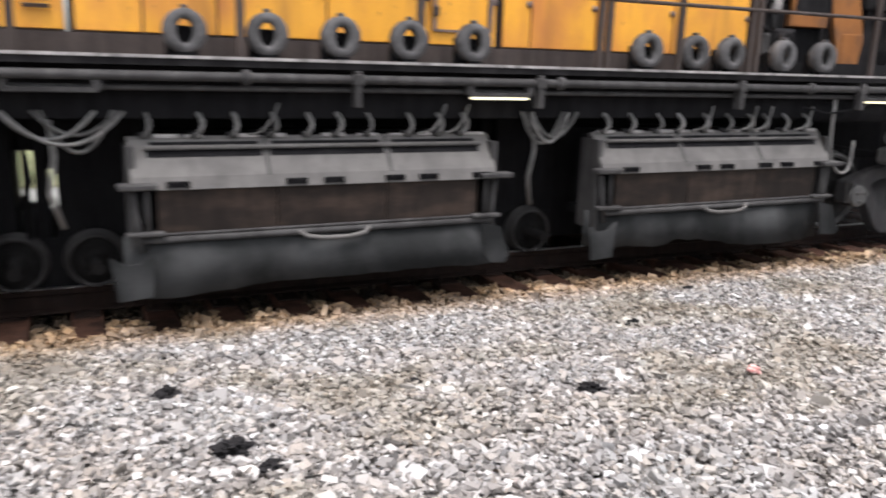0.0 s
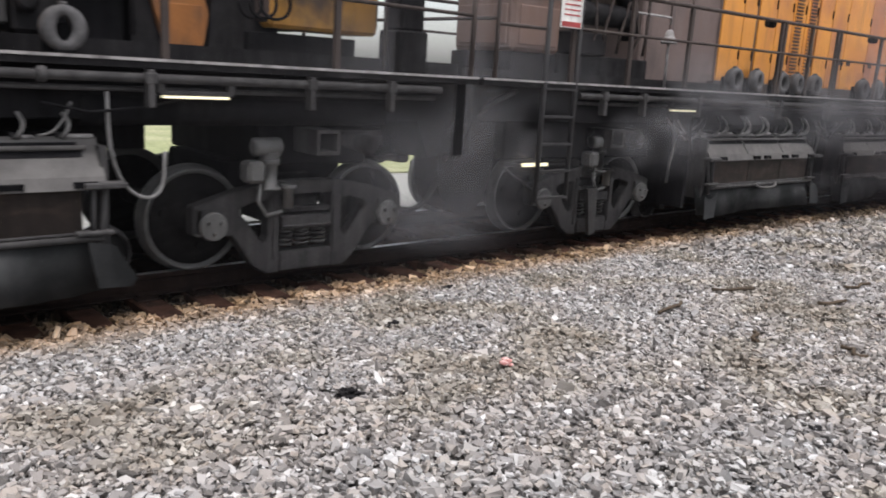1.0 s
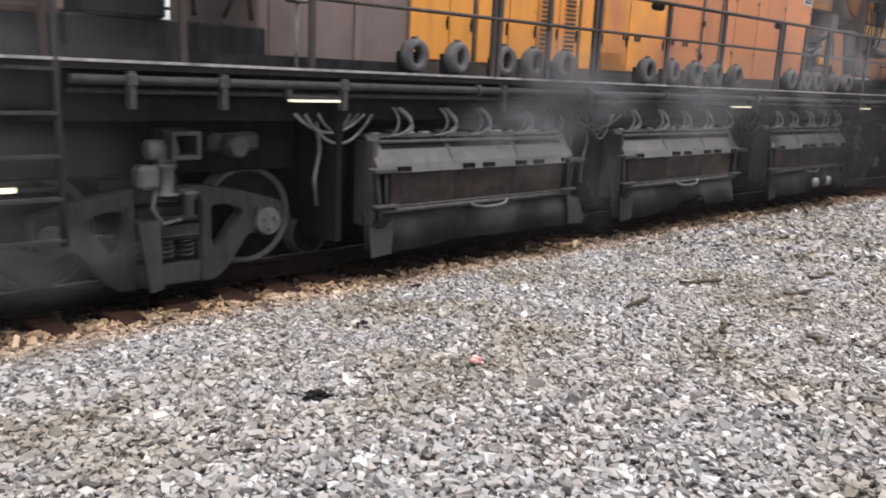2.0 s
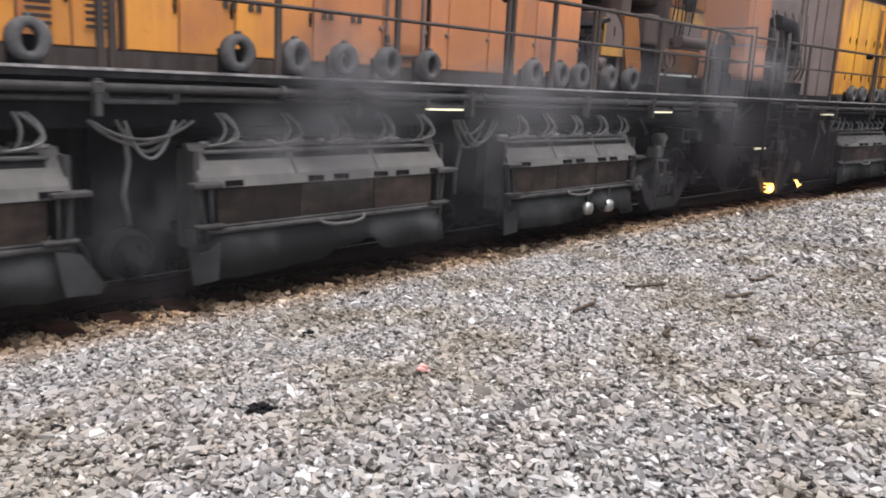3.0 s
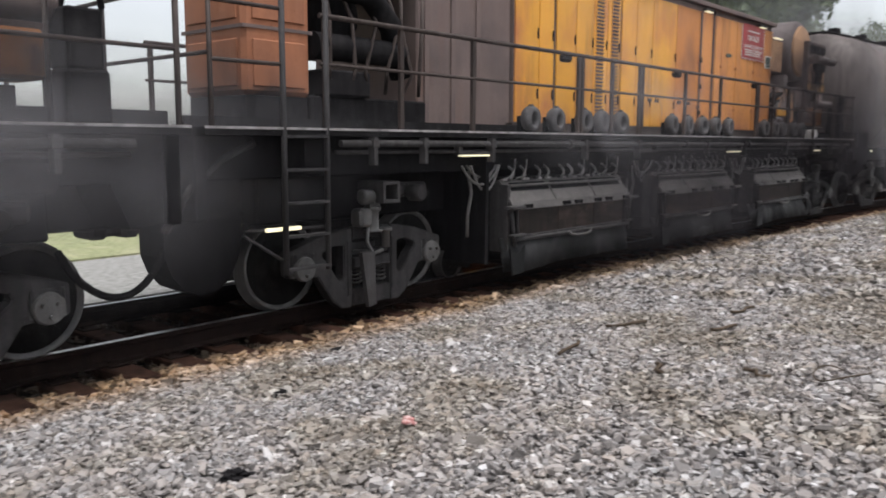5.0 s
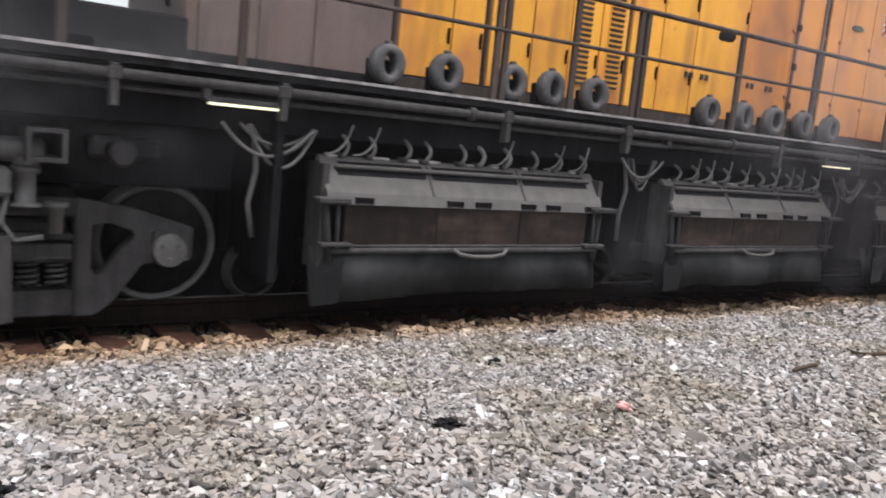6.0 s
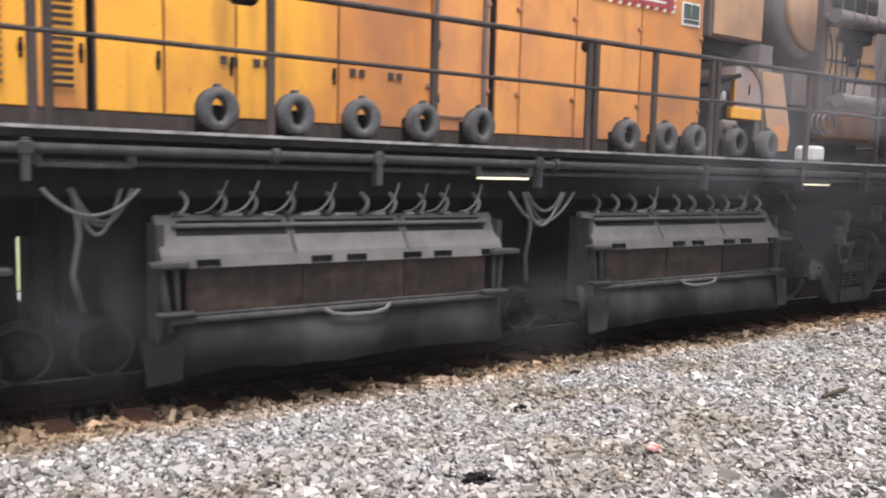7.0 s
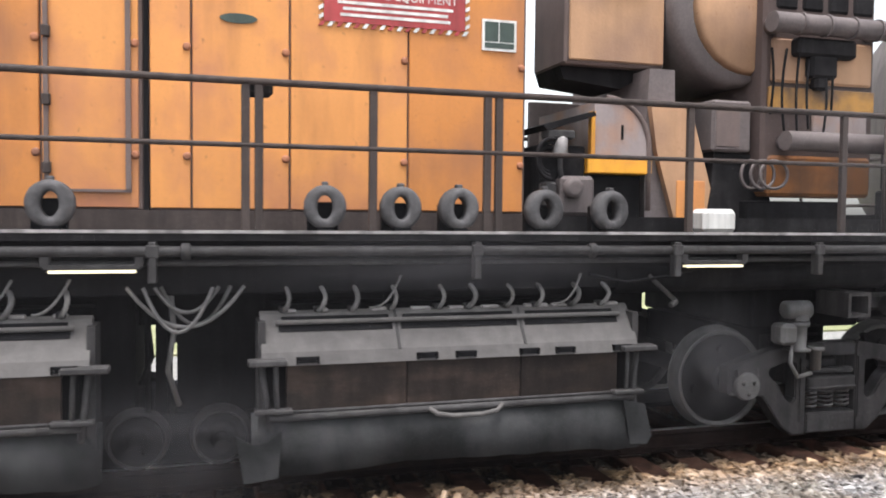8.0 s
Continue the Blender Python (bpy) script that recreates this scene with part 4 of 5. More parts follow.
def front_end(car):
    """The end with the ladder: a brown end cabinet, tanks and pipes up to the yellow cabinets."""
    cab = part("end_cabinet", boxes((0.75, 1.5, -1.0, -0.05, DECK + 0.3, 4.05), bevel=0.04), RUSTY, car, "rusty orange end cabinet with rounded edges")
    part("cabinet_base", boxes((0.78, 1.48, -0.97, -0.08, DECK, DECK + 0.3), bevel=0.01), SOOT, cab)
    part("cabinet_strap", boxes((0.74, 1.51, -1.012, -0.04, 2.80, 2.83)), BROWN, cab)
    for z0, z1 in ((2.30, 2.76), (2.88, 4.05)):
        part("cabinet_door", boxes((0.84, 1.42, -1.018, -0.998, z0, z1 - 0.05), bevel=0.008), RUSTY, cab)
        part("cabinet_door", boxes((0.734, 0.752, -0.92, -0.14, z0, z1 - 0.05), bevel=0.008), RUSTY, cab)
    part("blower", made(lathe, [(0.2, -0.6), (0.34, -0.58), (0.36, -0.5), (0.36, 0.5)], (2.15, 0, 3.1), "Y", 24), SOOT, car, "dark blower housing")
    part("tank", tubes(([(1.55, -0.95, 2.72), (2.75, -0.95, 2.72)], 0.13), seg=16), SOOT, car, "dark horizontal air tank")
    part("machine_base", boxes((1.5, 3.1, -1.0, 0.9, DECK, 2.25), (1.6, 2.2, -1.08, -0.4, 2.25, 2.5), bevel=0.02), SOOT, car)
    part("upper_duct", boxes((1.45, 3.0, -0.85, 0.85, 3.35, 4.1), bevel=0.03), BROWN, car, "sooty brown duct")
    part("fume_duct", tubes(([(1.7, -1.0, 3.3), (2.2, -1.05, 3.25), (2.6, -0.95, 3.0), (2.8, -0.9, 2.5)], 0.12), seg=14), SOOT, car)
    part("service_cabinet", boxes((3.1, 4.8, -0.86, 0.86, DECK, 4.2), bevel=0.02), BROWN, car, "grey brown sooty cabinet")
    for k in range(3):
        part("cabinet_rib", boxes((3.2 + 0.45 * k, 3.27 + 0.45 * k, -0.885, -0.855, DECK + 0.1, 4.1)), BROWN, car)
    rng = random.Random(3)
    for k in range(6):
        xx = 1.7 + 0.25 * k
        part("pipe", tubes(([(xx, -1.02, 2.3), (xx + rng.uniform(-.1, .1), -1.1, 2.5), (xx + rng.uniform(-.2, .2), -1.02, 3.0), (xx + rng.uniform(-.2, .2), -0.95, 3.5)], 0.02), seg=6), RAILING, car)
    # ladder and its hand rails
    lad = part("ladder", tubes(([(0.78, -1.50, 0.68), (0.78, -1.50, DECK), (0.78, -1.50, 3.05)], 0.026), ([(1.25, -1.50, 0.68), (1.25, -1.50, 3.05)], 0.026)), LADDER, car, "steel step ladder with tall hand rails")
    for z in (0.72, 1.005, 1.29, 1.575, 1.86):
        part("rung", boxes((0.78, 1.25, -1.53, -1.47, z - 0.012, z + 0.012)), LADDER, lad)
    part("rung_lamp", boxes((0.62, 0.98, -1.46, -1.42, 1.055, 1.085)), TUBE, lad, "lit strip lamp")
    part("brace", tubes(([(0.5, -1.3, 1.02), (0.78, -1.45, 0.8)], 0.014), ([(0.5, -1.3, 1.06), (1.25, -1.45, 1.06)], 0.016)), LADDER, lad)
    part("end_rail", tubes(([(0.1, -1.48, DECK), (0.1, -1.48, 3.05), (0.1, 0, 3.05), (0.1, 1.48, 3.05), (0.1, 1.48, DECK)], 0.022), ([(0.1, -1.48, 2.5), (0.1, 1.48, 2.5)], 0.018)), RAILING, car)
    for z in (2.9, 2.45):
        part("corner_rail", tubes(([(0.1, -1.48, z), (0.75, -1.5, z)], 0.018)), RAILING, car)
    # scraper at the truck
    part("scraper", made(prism, [(1.83, 0.75), (2.0, 0.75), (2.02, 0.22), (1.92, 0.2)], -1.32, -1.27), GREY, car, "grey hanging bar at the truck")


# torn stretches of skirt, by car and module: from, to, height
TEARS = {(0, 11.22): (0.7, 1.5, 0.07), (1, 7.42): (1.25, 1.95, 0.16), (1, 11.22): (1.45, 2.35, 0.2), (2, 7.42): (0.2, 0.7, 0.05)}


def grinding_car(start, paint, engine_paint, seed, dust, canister=False):
    car = new("rail_grinding_car")
    tagged(car, "orange and sooty black rail grinding car on the track", "grinding car", "grinding cars of the train")
    rng = random.Random(seed)
    L = CAR_LEN
    # frame and deck
    part("deck", boxes((X0, L, DY + 0.01, -DY - 0.01, DECK - 0.06, DECK)), SOOT, car, "dark walkway deck plate")
    for s in (-1, 1):
        part("deck_edge", boxes((X0, L, min(s * 1.52, s * 1.505), max(s * 1.52, s * 1.505), DECK - 0.012, DECK + 0.008)), EDGE, car, "worn pale edge strip")
    for s in (-1, 1):
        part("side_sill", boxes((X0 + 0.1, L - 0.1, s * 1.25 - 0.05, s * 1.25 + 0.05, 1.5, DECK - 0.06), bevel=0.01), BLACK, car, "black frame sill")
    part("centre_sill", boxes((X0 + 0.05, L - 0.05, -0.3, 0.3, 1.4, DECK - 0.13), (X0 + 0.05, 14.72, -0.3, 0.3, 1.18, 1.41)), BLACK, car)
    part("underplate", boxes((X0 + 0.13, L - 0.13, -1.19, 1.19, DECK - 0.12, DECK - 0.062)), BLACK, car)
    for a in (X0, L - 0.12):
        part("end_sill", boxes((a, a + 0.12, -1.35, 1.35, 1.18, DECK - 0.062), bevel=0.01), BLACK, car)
    # black boxes added where daylight would show through the underframe
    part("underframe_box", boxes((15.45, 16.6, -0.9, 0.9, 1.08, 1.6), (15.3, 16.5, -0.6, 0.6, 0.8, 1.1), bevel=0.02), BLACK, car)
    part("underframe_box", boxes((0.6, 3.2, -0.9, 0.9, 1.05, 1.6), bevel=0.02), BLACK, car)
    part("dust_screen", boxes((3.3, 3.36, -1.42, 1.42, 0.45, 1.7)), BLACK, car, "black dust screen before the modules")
    part("kick_plate", boxes((4.4, 13.4, -0.96, 0.96, DECK, DECK + 0.135)), RAILING, car, "dark base plinth under the cabinets")
    part("toe_board", boxes((X0 + 0.1, 4.4, -1.06, -1.03, DECK, DECK + 0.1)), SOOT, car)
    part("toe_board", boxes((13.4, L, -1.2, -1.17, DECK, DECK + 0.12)), SOOT, car)
    # pipe under the deck edge, brackets, lamps
    part("air_pipe", tubes(([(1.1, -1.49, 1.80), (L - 0.45, -1.49, 1.80)], 0.034), ([(1.1, -1.42, 1.72), (L - 0.45, -1.42, 1.72)], 0.02), seg=10), GREY, car, "long grey air pipe under the deck edge")
    br = mesh_of("bracket", boxes((-0.025, 0.025, -1.54, -1.45, 1.60, 1.86), (-0.04, 0.04, -1.545, -1.50, 1.76, 1.84), bevel=0.006), GREY)
    for x in (1.5, 2.2, 3.3, 5.25, 6.65, 9.0, 10.55, 12.7, 14.3, 15.6, 16.4):
        part("bracket", br, GREY, car).matrix_local = pose(x, 0, 0)
    un = mesh_of("union", made(lathe, [(0.045, -0.03), (0.055, -0.02), (0.055, 0.02), (0.045, 0.03)], (0, -1.49, 1.80), "X", 12), GREY)
    for x in (4.9, 8.2, 10.75, 13.6):
        part("pipe_union", un, GREY, car).matrix_local = pose(x, 0, 0)
    lamp_body = mesh_of("lamp", boxes((-0.28, 0.28, -1.50, -1.40, 1.685, 1.72), (-0.3, -0.24, -1.5, -1.42, 1.70, 1.78), (0.24, 0.3, -1.5, -1.42, 1.70, 1.78), bevel=0.006), GREY)
    lamp_tube = mesh_of("tube", boxes((-0.25, 0.25, -1.495, -1.44, 1.666, 1.683)), TUBE)
    for x in (3.05, 6.98, 10.2, 14.65):
        lp = part("strip_lamp", lamp_body, GREY, car, "lit strip lamp under the deck")
        lp.matrix_local = pose(x, 0, 0)
        if x not in (6.98,):
            part("tube", lamp_tube, TUBE, lp, "glowing tube")
    if dust == 0:
        part("loop_hose", tubes(([(14.02 + 0.42 * q - 0.06 * math.sin(6.28 * q), -1.45 + 0.06 * q, 1.70 - 0.42 * q - 0.52 * math.sin(math.pi * q) ** 0.8) for q in [k / 16 for k in range(17)]], 0.014), seg=7), HOSE, car, "thin hanging loop of hose")
    else:
        part("strut", tubes(([(14.12, -1.42, 1.60), (14.36, -1.42, 1.40)], 0.018), ([(14.36, -1.42, 1.40), (14.3, -1.44, 1.37)], 0.022)), GREY, car, "short slanting strut")
    part("loop_hose", tubes(([(13.6, -1.45, 1.62), (13.9, -1.47, 1.56), (14.3, -1.44, 1.6), (14.6, -1.4, 1.66)], 0.012), seg=6), BLACK, car)
    part("reservoir", tubes(([(13.9, -1.2, 1.58), (16.5, -1.2, 1.58)], 0.13), seg=18), BLACK, car, "long black air reservoir")
    # rings along the deck edge
    ring = ring_mesh()
    foot = mesh_of("foot", boxes((-0.055, 0.055, -0.06, 0.05, -0.012, 0.03), (-0.12, 0.09, 0.045, 0.12, 0.0, 0.2), bevel=0.008), BLACK)
    for g in ((4.12, 4.65, 5.3, 5.73, 6.24), (7.81, 8.36, 8.89, 9.42, 9.96), (11.64, 12.16, 12.58, 13.23, 13.76)):
        for x in g:
            r = part("ring", ring, RING, car, "grey cast ring on a foot")
            part("foot", foot, BLACK, r)
            r.matrix_local = pose(x, -1.44, DECK, 0, 0, rng.uniform(-8, 8))
    # railings
    for s in (-1, 1):
        railing(car, (0.95, 1.9, 3.0, 5.93, 8.17, 9.5, 11.96, 14.42, 15.85), (5.1, 6.7, 11.12, 12.78), 0.88, L - 0.08, s * 1.48)
        part("end_post", tubes(([(L - 0.08, s * 1.48, DECK), (L - 0.08, s * 1.48, DECK + 0.97)], 0.024)), RAILING, car)
    box_mesh = mesh_of("junction_box", boxes((-0.1, 0.1, -0.05, 0.05, -0.05, 0.05), bevel=0.03), SOOT)
    for x in (4.9, 8.0, 11.2):
        part("junction_box", box_mesh, SOOT, car).matrix_local = pose(x, -1.40, DECK + 0.93)
    # cabinets
    a = cabinet(car, 4.5, 5.36, ((4.5, 5.02, YELLOW), (5.02, 5.36, YELLOW)), YELLOW)
    b = cabinet(car, 5.42, 7.1, ((5.42, 5.9, YELLOW), (5.9, 6.36, YELLOW), (6.36, 6.74, YELLOW), (6.74, 7.1, YELLOW)), YELLOW)
    louvre(b, 6.4, 6.6, 2.2, 4.0)
    louvre(b, 6.83, 7.02, 2.2, 4.0)
    c = cabinet(car, 7.15, 10.46, ((7.15, 7.6, YELLOW), (7.6, 8.12, YELLOW), (8.12, 8.95, YELLOW), (8.95, 9.82, SCORCHED), (9.82, 10.44, ORANGE)), YELLOW)
    part("door_frame", boxes((9.84, 9.87, -0.95, -0.92, 2.2, 4.05), (10.35, 10.385, -0.95, -0.92, 2.2, 4.05), (9.84, 10.385, -0.94, -0.92, 2.18, 2.20)), BROWN, c, "dark frame round the door")
    for k in range(3):
        part("hinge", boxes((9.835, 9.885, -0.97, -0.92, 2.3 + 0.45 * k, 2.38 + 0.45 * k), bevel=0.008), RAILING, c)
    for x in (8.0, 8.25, 9.05, 9.4):
        bm = boxes((x, x + 0.05, -0.932, -0.915, 2.46, 2.52), (x + 0.08, x + 0.13, -0.932, -0.915, 2.46, 2.52))
        part("key_plate", bm, RAILING, c)
    part("pillar", boxes((10.464, 10.496, -0.9, 0.9, DECK, 4.16)), BLACK, car)
    d = cabinet(car, 10.5, 13.3, ((10.5, 10.78, ORANGE), (10.78, 11.46, ORANGE), (11.46, 12.34, ORANGE), (12.34, 13.28, SCORCHED)), ORANGE)
    part("placard", boxes((12.92, 13.2, -0.935, -0.918, 3.32, 3.56)), WHITE, d, "small framed dark placard")
    part("placard_face", boxes((12.94, 13.05, -0.939, -0.934, 3.39, 3.54), (13.06, 13.18, -0.939, -0.934, 3.39, 3.54), (12.94, 13.18, -0.939, -0.934, 3.34, 3.38)), DARKGREEN, d)
    part("name_plate", made(prism, [(11.1 + 0.13 * math.cos(t), 3.42 + 0.035 * math.sin(t)) for t in [2 * math.pi * k / 16 for k in range(16)]], -0.93, -0.918), DARKGREEN, d, "small oval plate")
    had = set(car.children)
    engine_end(car)
    for ob in set(car.children) - had:
        for o in (ob, *ob.children):
            if o.data.materials[0] in engine_paint:
                o.data.materials[0] = engine_paint[o.data.materials[0]]
    had = set(car.children)
    front_end(car)
    for ob in car.children:
        if ob not in had:
            ob.location.x -= 0.24 if dust == 1 else 0.32
    if canister:
        part("white_canister", boxes((14.60, 14.90, -1.42, -1.2, DECK, DECK + 0.19), bevel=0.035), WHITE, car, "white canister on the deck")
    # modules on both sides
    for xm in LOCAL["modules"]:
        module_parts(car, xm, rng, False, TEARS.get((dust, xm)), dust == 1)
        module_parts(car, xm, rng, True)
    # cables drooping between the modules
    for x in (3.0, 6.75, 10.45):
        for k in range(4):
            x0, x1, sag = x + rng.uniform(-0.1, 0.2), x + 0.45 + rng.uniform(0, 0.25), rng.uniform(0.12, 0.3)
            part("cable", tubes(([(x0 + (x1 - x0) * q, -1.3 - 0.03 * k, 1.56 - sag * 4 * q * (1 - q)) for q in [j / 10 for j in range(11)]], 0.014), seg=6), HOSE, car)
        part("hanging_cable", tubes(([(x + 0.2, -1.25, 1.5), (x + 0.22, -1.28, 1.25), (x + 0.18, -1.26, 1.0), (x + 0.25, -1.2, 0.75)], 0.02), seg=6), HOSE, car)
        # lift frame with black boxes added to hide bright ground behind the gap
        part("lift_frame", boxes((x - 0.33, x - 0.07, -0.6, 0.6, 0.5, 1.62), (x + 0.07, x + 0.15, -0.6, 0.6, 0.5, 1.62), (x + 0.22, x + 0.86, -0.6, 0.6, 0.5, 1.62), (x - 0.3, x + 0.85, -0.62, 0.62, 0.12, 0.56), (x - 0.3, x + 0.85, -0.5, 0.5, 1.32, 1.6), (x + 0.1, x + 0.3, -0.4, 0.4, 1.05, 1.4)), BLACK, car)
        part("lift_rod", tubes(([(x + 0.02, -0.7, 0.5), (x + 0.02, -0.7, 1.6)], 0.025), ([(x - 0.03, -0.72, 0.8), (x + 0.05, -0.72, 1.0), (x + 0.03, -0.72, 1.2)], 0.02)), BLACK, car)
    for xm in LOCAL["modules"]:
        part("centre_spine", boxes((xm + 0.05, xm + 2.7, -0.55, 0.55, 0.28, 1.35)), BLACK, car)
    if dust == 1:
        bell = part("bell", made(lathe, [(0.02, 0.0), (0.05, 0.03), (0.06, 0.1), (0.1, 0.17), (0.1, 0.15), (0.04, 0.05)], (3.08, -1.12, 2.62), "Z", 18), EDGE, car, "pale brass bell on a post")
        bell.data.transform(Matrix.Translation((0, 0, 5.26)) @ Matrix.Diagonal((1, 1, -1, 1)))
        bell.data.flip_normals()
        part("bell_post", tubes(([(3.08, -1.12, DECK), (3.08, -1.12, 2.56)], 0.016), ([(3.08, -1.12, 2.7), (3.08, -1.12, 2.78), (2.42, -1.0, 2.8)], 0.014)), EDGE, bell)
        for x in (12.82, 13.3):
            g = part("stone_guard", made(lathe, [(0.03, -0.03), (0.075, -0.02), (0.085, 0.03), (0.085, 0.12)], (x, -1.58, 0.47), "Y", 18), STEEL, car, "bright worn round guard of a grinding stone")
            part("guard_strap", boxes((x - 0.02, x + 0.02, -1.56, -1.5, 0.54, 0.72), bevel=0.005), GREY, g)
    for x in (7.8, 10.05, 12.6):
        lp = part("roof_lamp", boxes((x - 0.16, x + 0.16, -1.0, -0.93, 4.075, 4.115), bevel=0.006), GREY, car, "small strip lamp under the roof edge")
        part("tube", boxes((x - 0.13, x + 0.13, -0.995, -0.94, 4.062, 4.074)), TUBE, lp, "glowing tube")
    # trucks and wheels
    truck(car, 1.755, True)
    truck(car, 15.925, False)
    ws = wheelset_mesh(WHEEL_R)
    for x in LOCAL["axles"]:
        wheelset("wheelset", ws, car, x, WHEEL_R, "dusty steel wheels on an axle")
    gw = wheelset_mesh(GUIDE_R, axle=0.05)
    for x in LOCAL["guides"]:
        wheelset("guide_wheelset", gw, car, x, GUIDE_R, "small guide wheels of the grinding buggy")
    # ends: couplers, hopper, hoses
    part("coupler", boxes((X0 - 0.3, X0 + 0.1, -0.12, 0.12, 0.98, 1.2), (X0 - 0.32, X0 - 0.16, -0.2, 0.16, 0.96, 1.22), bevel=0.03), CAST, car)
    part("coupler", boxes((L - 0.1, L + 0.3, -0.12, 0.12, 0.98, 1.2), (L + 0.16, L + 0.32, -0.16, 0.2, 0.96, 1.22), bevel=0.03), CAST, car)
    part("hopper", made(prism, [(-0.40, 1.62), (-0.30, 1.8), (0.36, 1.8), (0.36, 1.0), (0.31, 0.78), (0.22, 0.62), (0.08, 0.52), (-0.08, 0.51), (-0.22, 0.57), (-0.33, 0.70), (-0.39, 0.86)], -1.0, -0.6), BLACK, car, "black rounded dust hopper")
    part("hopper_rim", made(prism, [(-0.42, 1.16), (0.38, 1.16), (0.38, 1.2), (-0.42, 1.2)], -1.012, -0.59), SOOT, car)
    part("draft_box", boxes((L - 1.0, L - 0.02, -0.75, 0.75, 1.12, 1.7), bevel=0.02), BLACK, car)
    part("end_gusset", made(prism, [(L - 0.7, DECK - 0.07), (L - 0.13, DECK - 0.07), (L - 0.13, 1.2), (L - 0.4, 1.16)], -1.3, 1.3), BLACK, car)
    part("air_hose", tubes(([(L - 0.77 + 0.9 * q, -0.9 - 0.05 * math.sin(3.14 * q), 1.0 - 0.4 * (4 * q * (1 - q)) ** 0.8) for q in [j / 12 for j in range(13)]], 0.03)), BLACK, car, "drooping black air hose")
    part("end_pipe", tubes(([(0.3, -1.3, 1.8), (0.0, -1.3, 1.68), (-0.3, -1.28, 1.45), (-0.5, -1.2, 1.1)], 0.03)), GREY, car)
    for ob in car.children_recursive:
        old = ob.data.materials[0]
        if old in paint:
            ob.data.materials[0] = paint[old]
    car.matrix_basis = pose(start, 0, 0)
    return car


def tank_car(start):
    """A sooty tank car with its sill, trucks and lit studs along the sill."""
    car = new("tank_car")
    tagged(car, "sooty brown grey tank car coupled behind the grinding cars", "tank car", "tank cars of the train")
    L, r, zc = 17.0, 1.6, 3.05
    bm = bmesh.new()
    lathe(bm, [(0.3, 0.35), (0.95, 0.45), (1.4, 0.65), (r, 0.95), (r, L - 0.95), (1.4, L - 0.65), (0.9, L - 0.45), (0.3, L - 0.35)], (0, 0, zc), "X", 40)
    part("tank_shell", bm, TANK, car, "sooty brown grey tank shell")
    for k in range(5):
        part("tank_band", made(lathe, [(r, 0), (r + 0.02, 0.01), (r + 0.02, 0.09), (r, 0.1)], (2 + 3.2 * k, 0, zc), "X", 40), TANK, car)
    part("dome", made(lathe, [(0.5, 0), (0.5, 0.3), (0.4, 0.38)], (L / 2, 0, zc + r - 0.08), "Z", 24), TANK, car)
    part("roof_walk", boxes((1, L - 1, -0.3, 0.3, zc + r + 0.02, zc + r + 0.06)), SOOT, car)
    for k in range(8):
        part("fitting", boxes((1.6 + 1.9 * k, 1.85 + 1.9 * k, -0.25, 0.0, zc + r + 0.06, zc + r + 0.2), bevel=0.02), SOOT, car)
    part("sill", boxes((0, L, -1.42, -1.2, 1.42, 1.72), (0, L, 1.2, 1.42, 1.42, 1.72), (0, L, -0.3, 0.3, 0.95, 1.6), (0.3, 1.0, -1.4, 1.4, 1.3, 2.1), (L - 1.0, L - 0.3, -1.4, 1.4, 1.3, 2.1)), BLACK, car)
    part("end_platform", boxes((-0.25, 0.6, -1.4, 1.4, 1.62, 1.70), (L - 0.6, L + 0.25, -1.4, 1.4, 1.62, 1.70)), SOOT, car)
    # black box added to give the dark under the tank
    part("underbody", boxes((4.2, 12.8, -0.85, 0.85, 0.55, 1.5), bevel=0.05), BLACK, car, "plain black box standing for the dark under the tank")
    for e in (0.0, L):
        part("end_railing", tubes(([(e, -1.38, 1.7), (e, -1.38, 2.7), (e, 1.38, 2.7), (e, 1.38, 1.7)], 0.022), ([(e, -1.38, 2.2), (e, 1.38, 2.2)], 0.018)), RAILING, car)
    # the studs glow by themselves, in the lamps' tube material
    st = mesh_of("marker", boxes((-0.06, 0.06, -0.012, 0.0, -0.02, 0.02)), TUBE)
    for k in range(7):
        part("marker", st, TUBE, car, "small glowing stud on the sill").matrix_local = pose(1.2 + 2.35 * k, -1.422, 1.64)
    ws = wheelset_mesh(WHEEL_R)
    for xc in (2.0, 15.0):
        truck(car, xc, True)
        for q in (-0.875, 0.875):
            wheelset("wheelset", ws, car, xc + q, WHEEL_R, "dusty steel wheels on an axle")
    car.matrix_basis = pose(start, 0, 0)
    return car


STARTS = (-7.28, 10.62, 28.53, 46.4, 64.3)
RUN_T = (0.0, 0.5, 1.0, 2.5, 3.0, 3.5, 4.0, 4.5, 5.0, 5.5, 6.0, 6.5, 7.0, 7.5, 8.0)
RUN_S = (0.0, 2.42, 4.87, 12.25, 14.75, 17.2, 19.62, 22.02, 24.43, 26.93, 29.5, 32.08, 34.54, 37.01, 39.53)
ground()
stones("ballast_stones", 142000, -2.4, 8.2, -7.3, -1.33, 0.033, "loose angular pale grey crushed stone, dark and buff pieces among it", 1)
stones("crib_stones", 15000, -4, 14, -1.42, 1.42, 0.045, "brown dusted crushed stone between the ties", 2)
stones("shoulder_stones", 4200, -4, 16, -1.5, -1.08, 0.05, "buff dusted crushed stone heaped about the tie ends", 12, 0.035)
stones("far_stones", 40000, 8.2, 26.0, -9.0, -1.33, 0.058, "crushed stone further along the track", 3)
stones("distant_stones", 13000, 26.0, 62.0, -9.0, -1.33, 0.12, "crushed stone far along the track", 6)
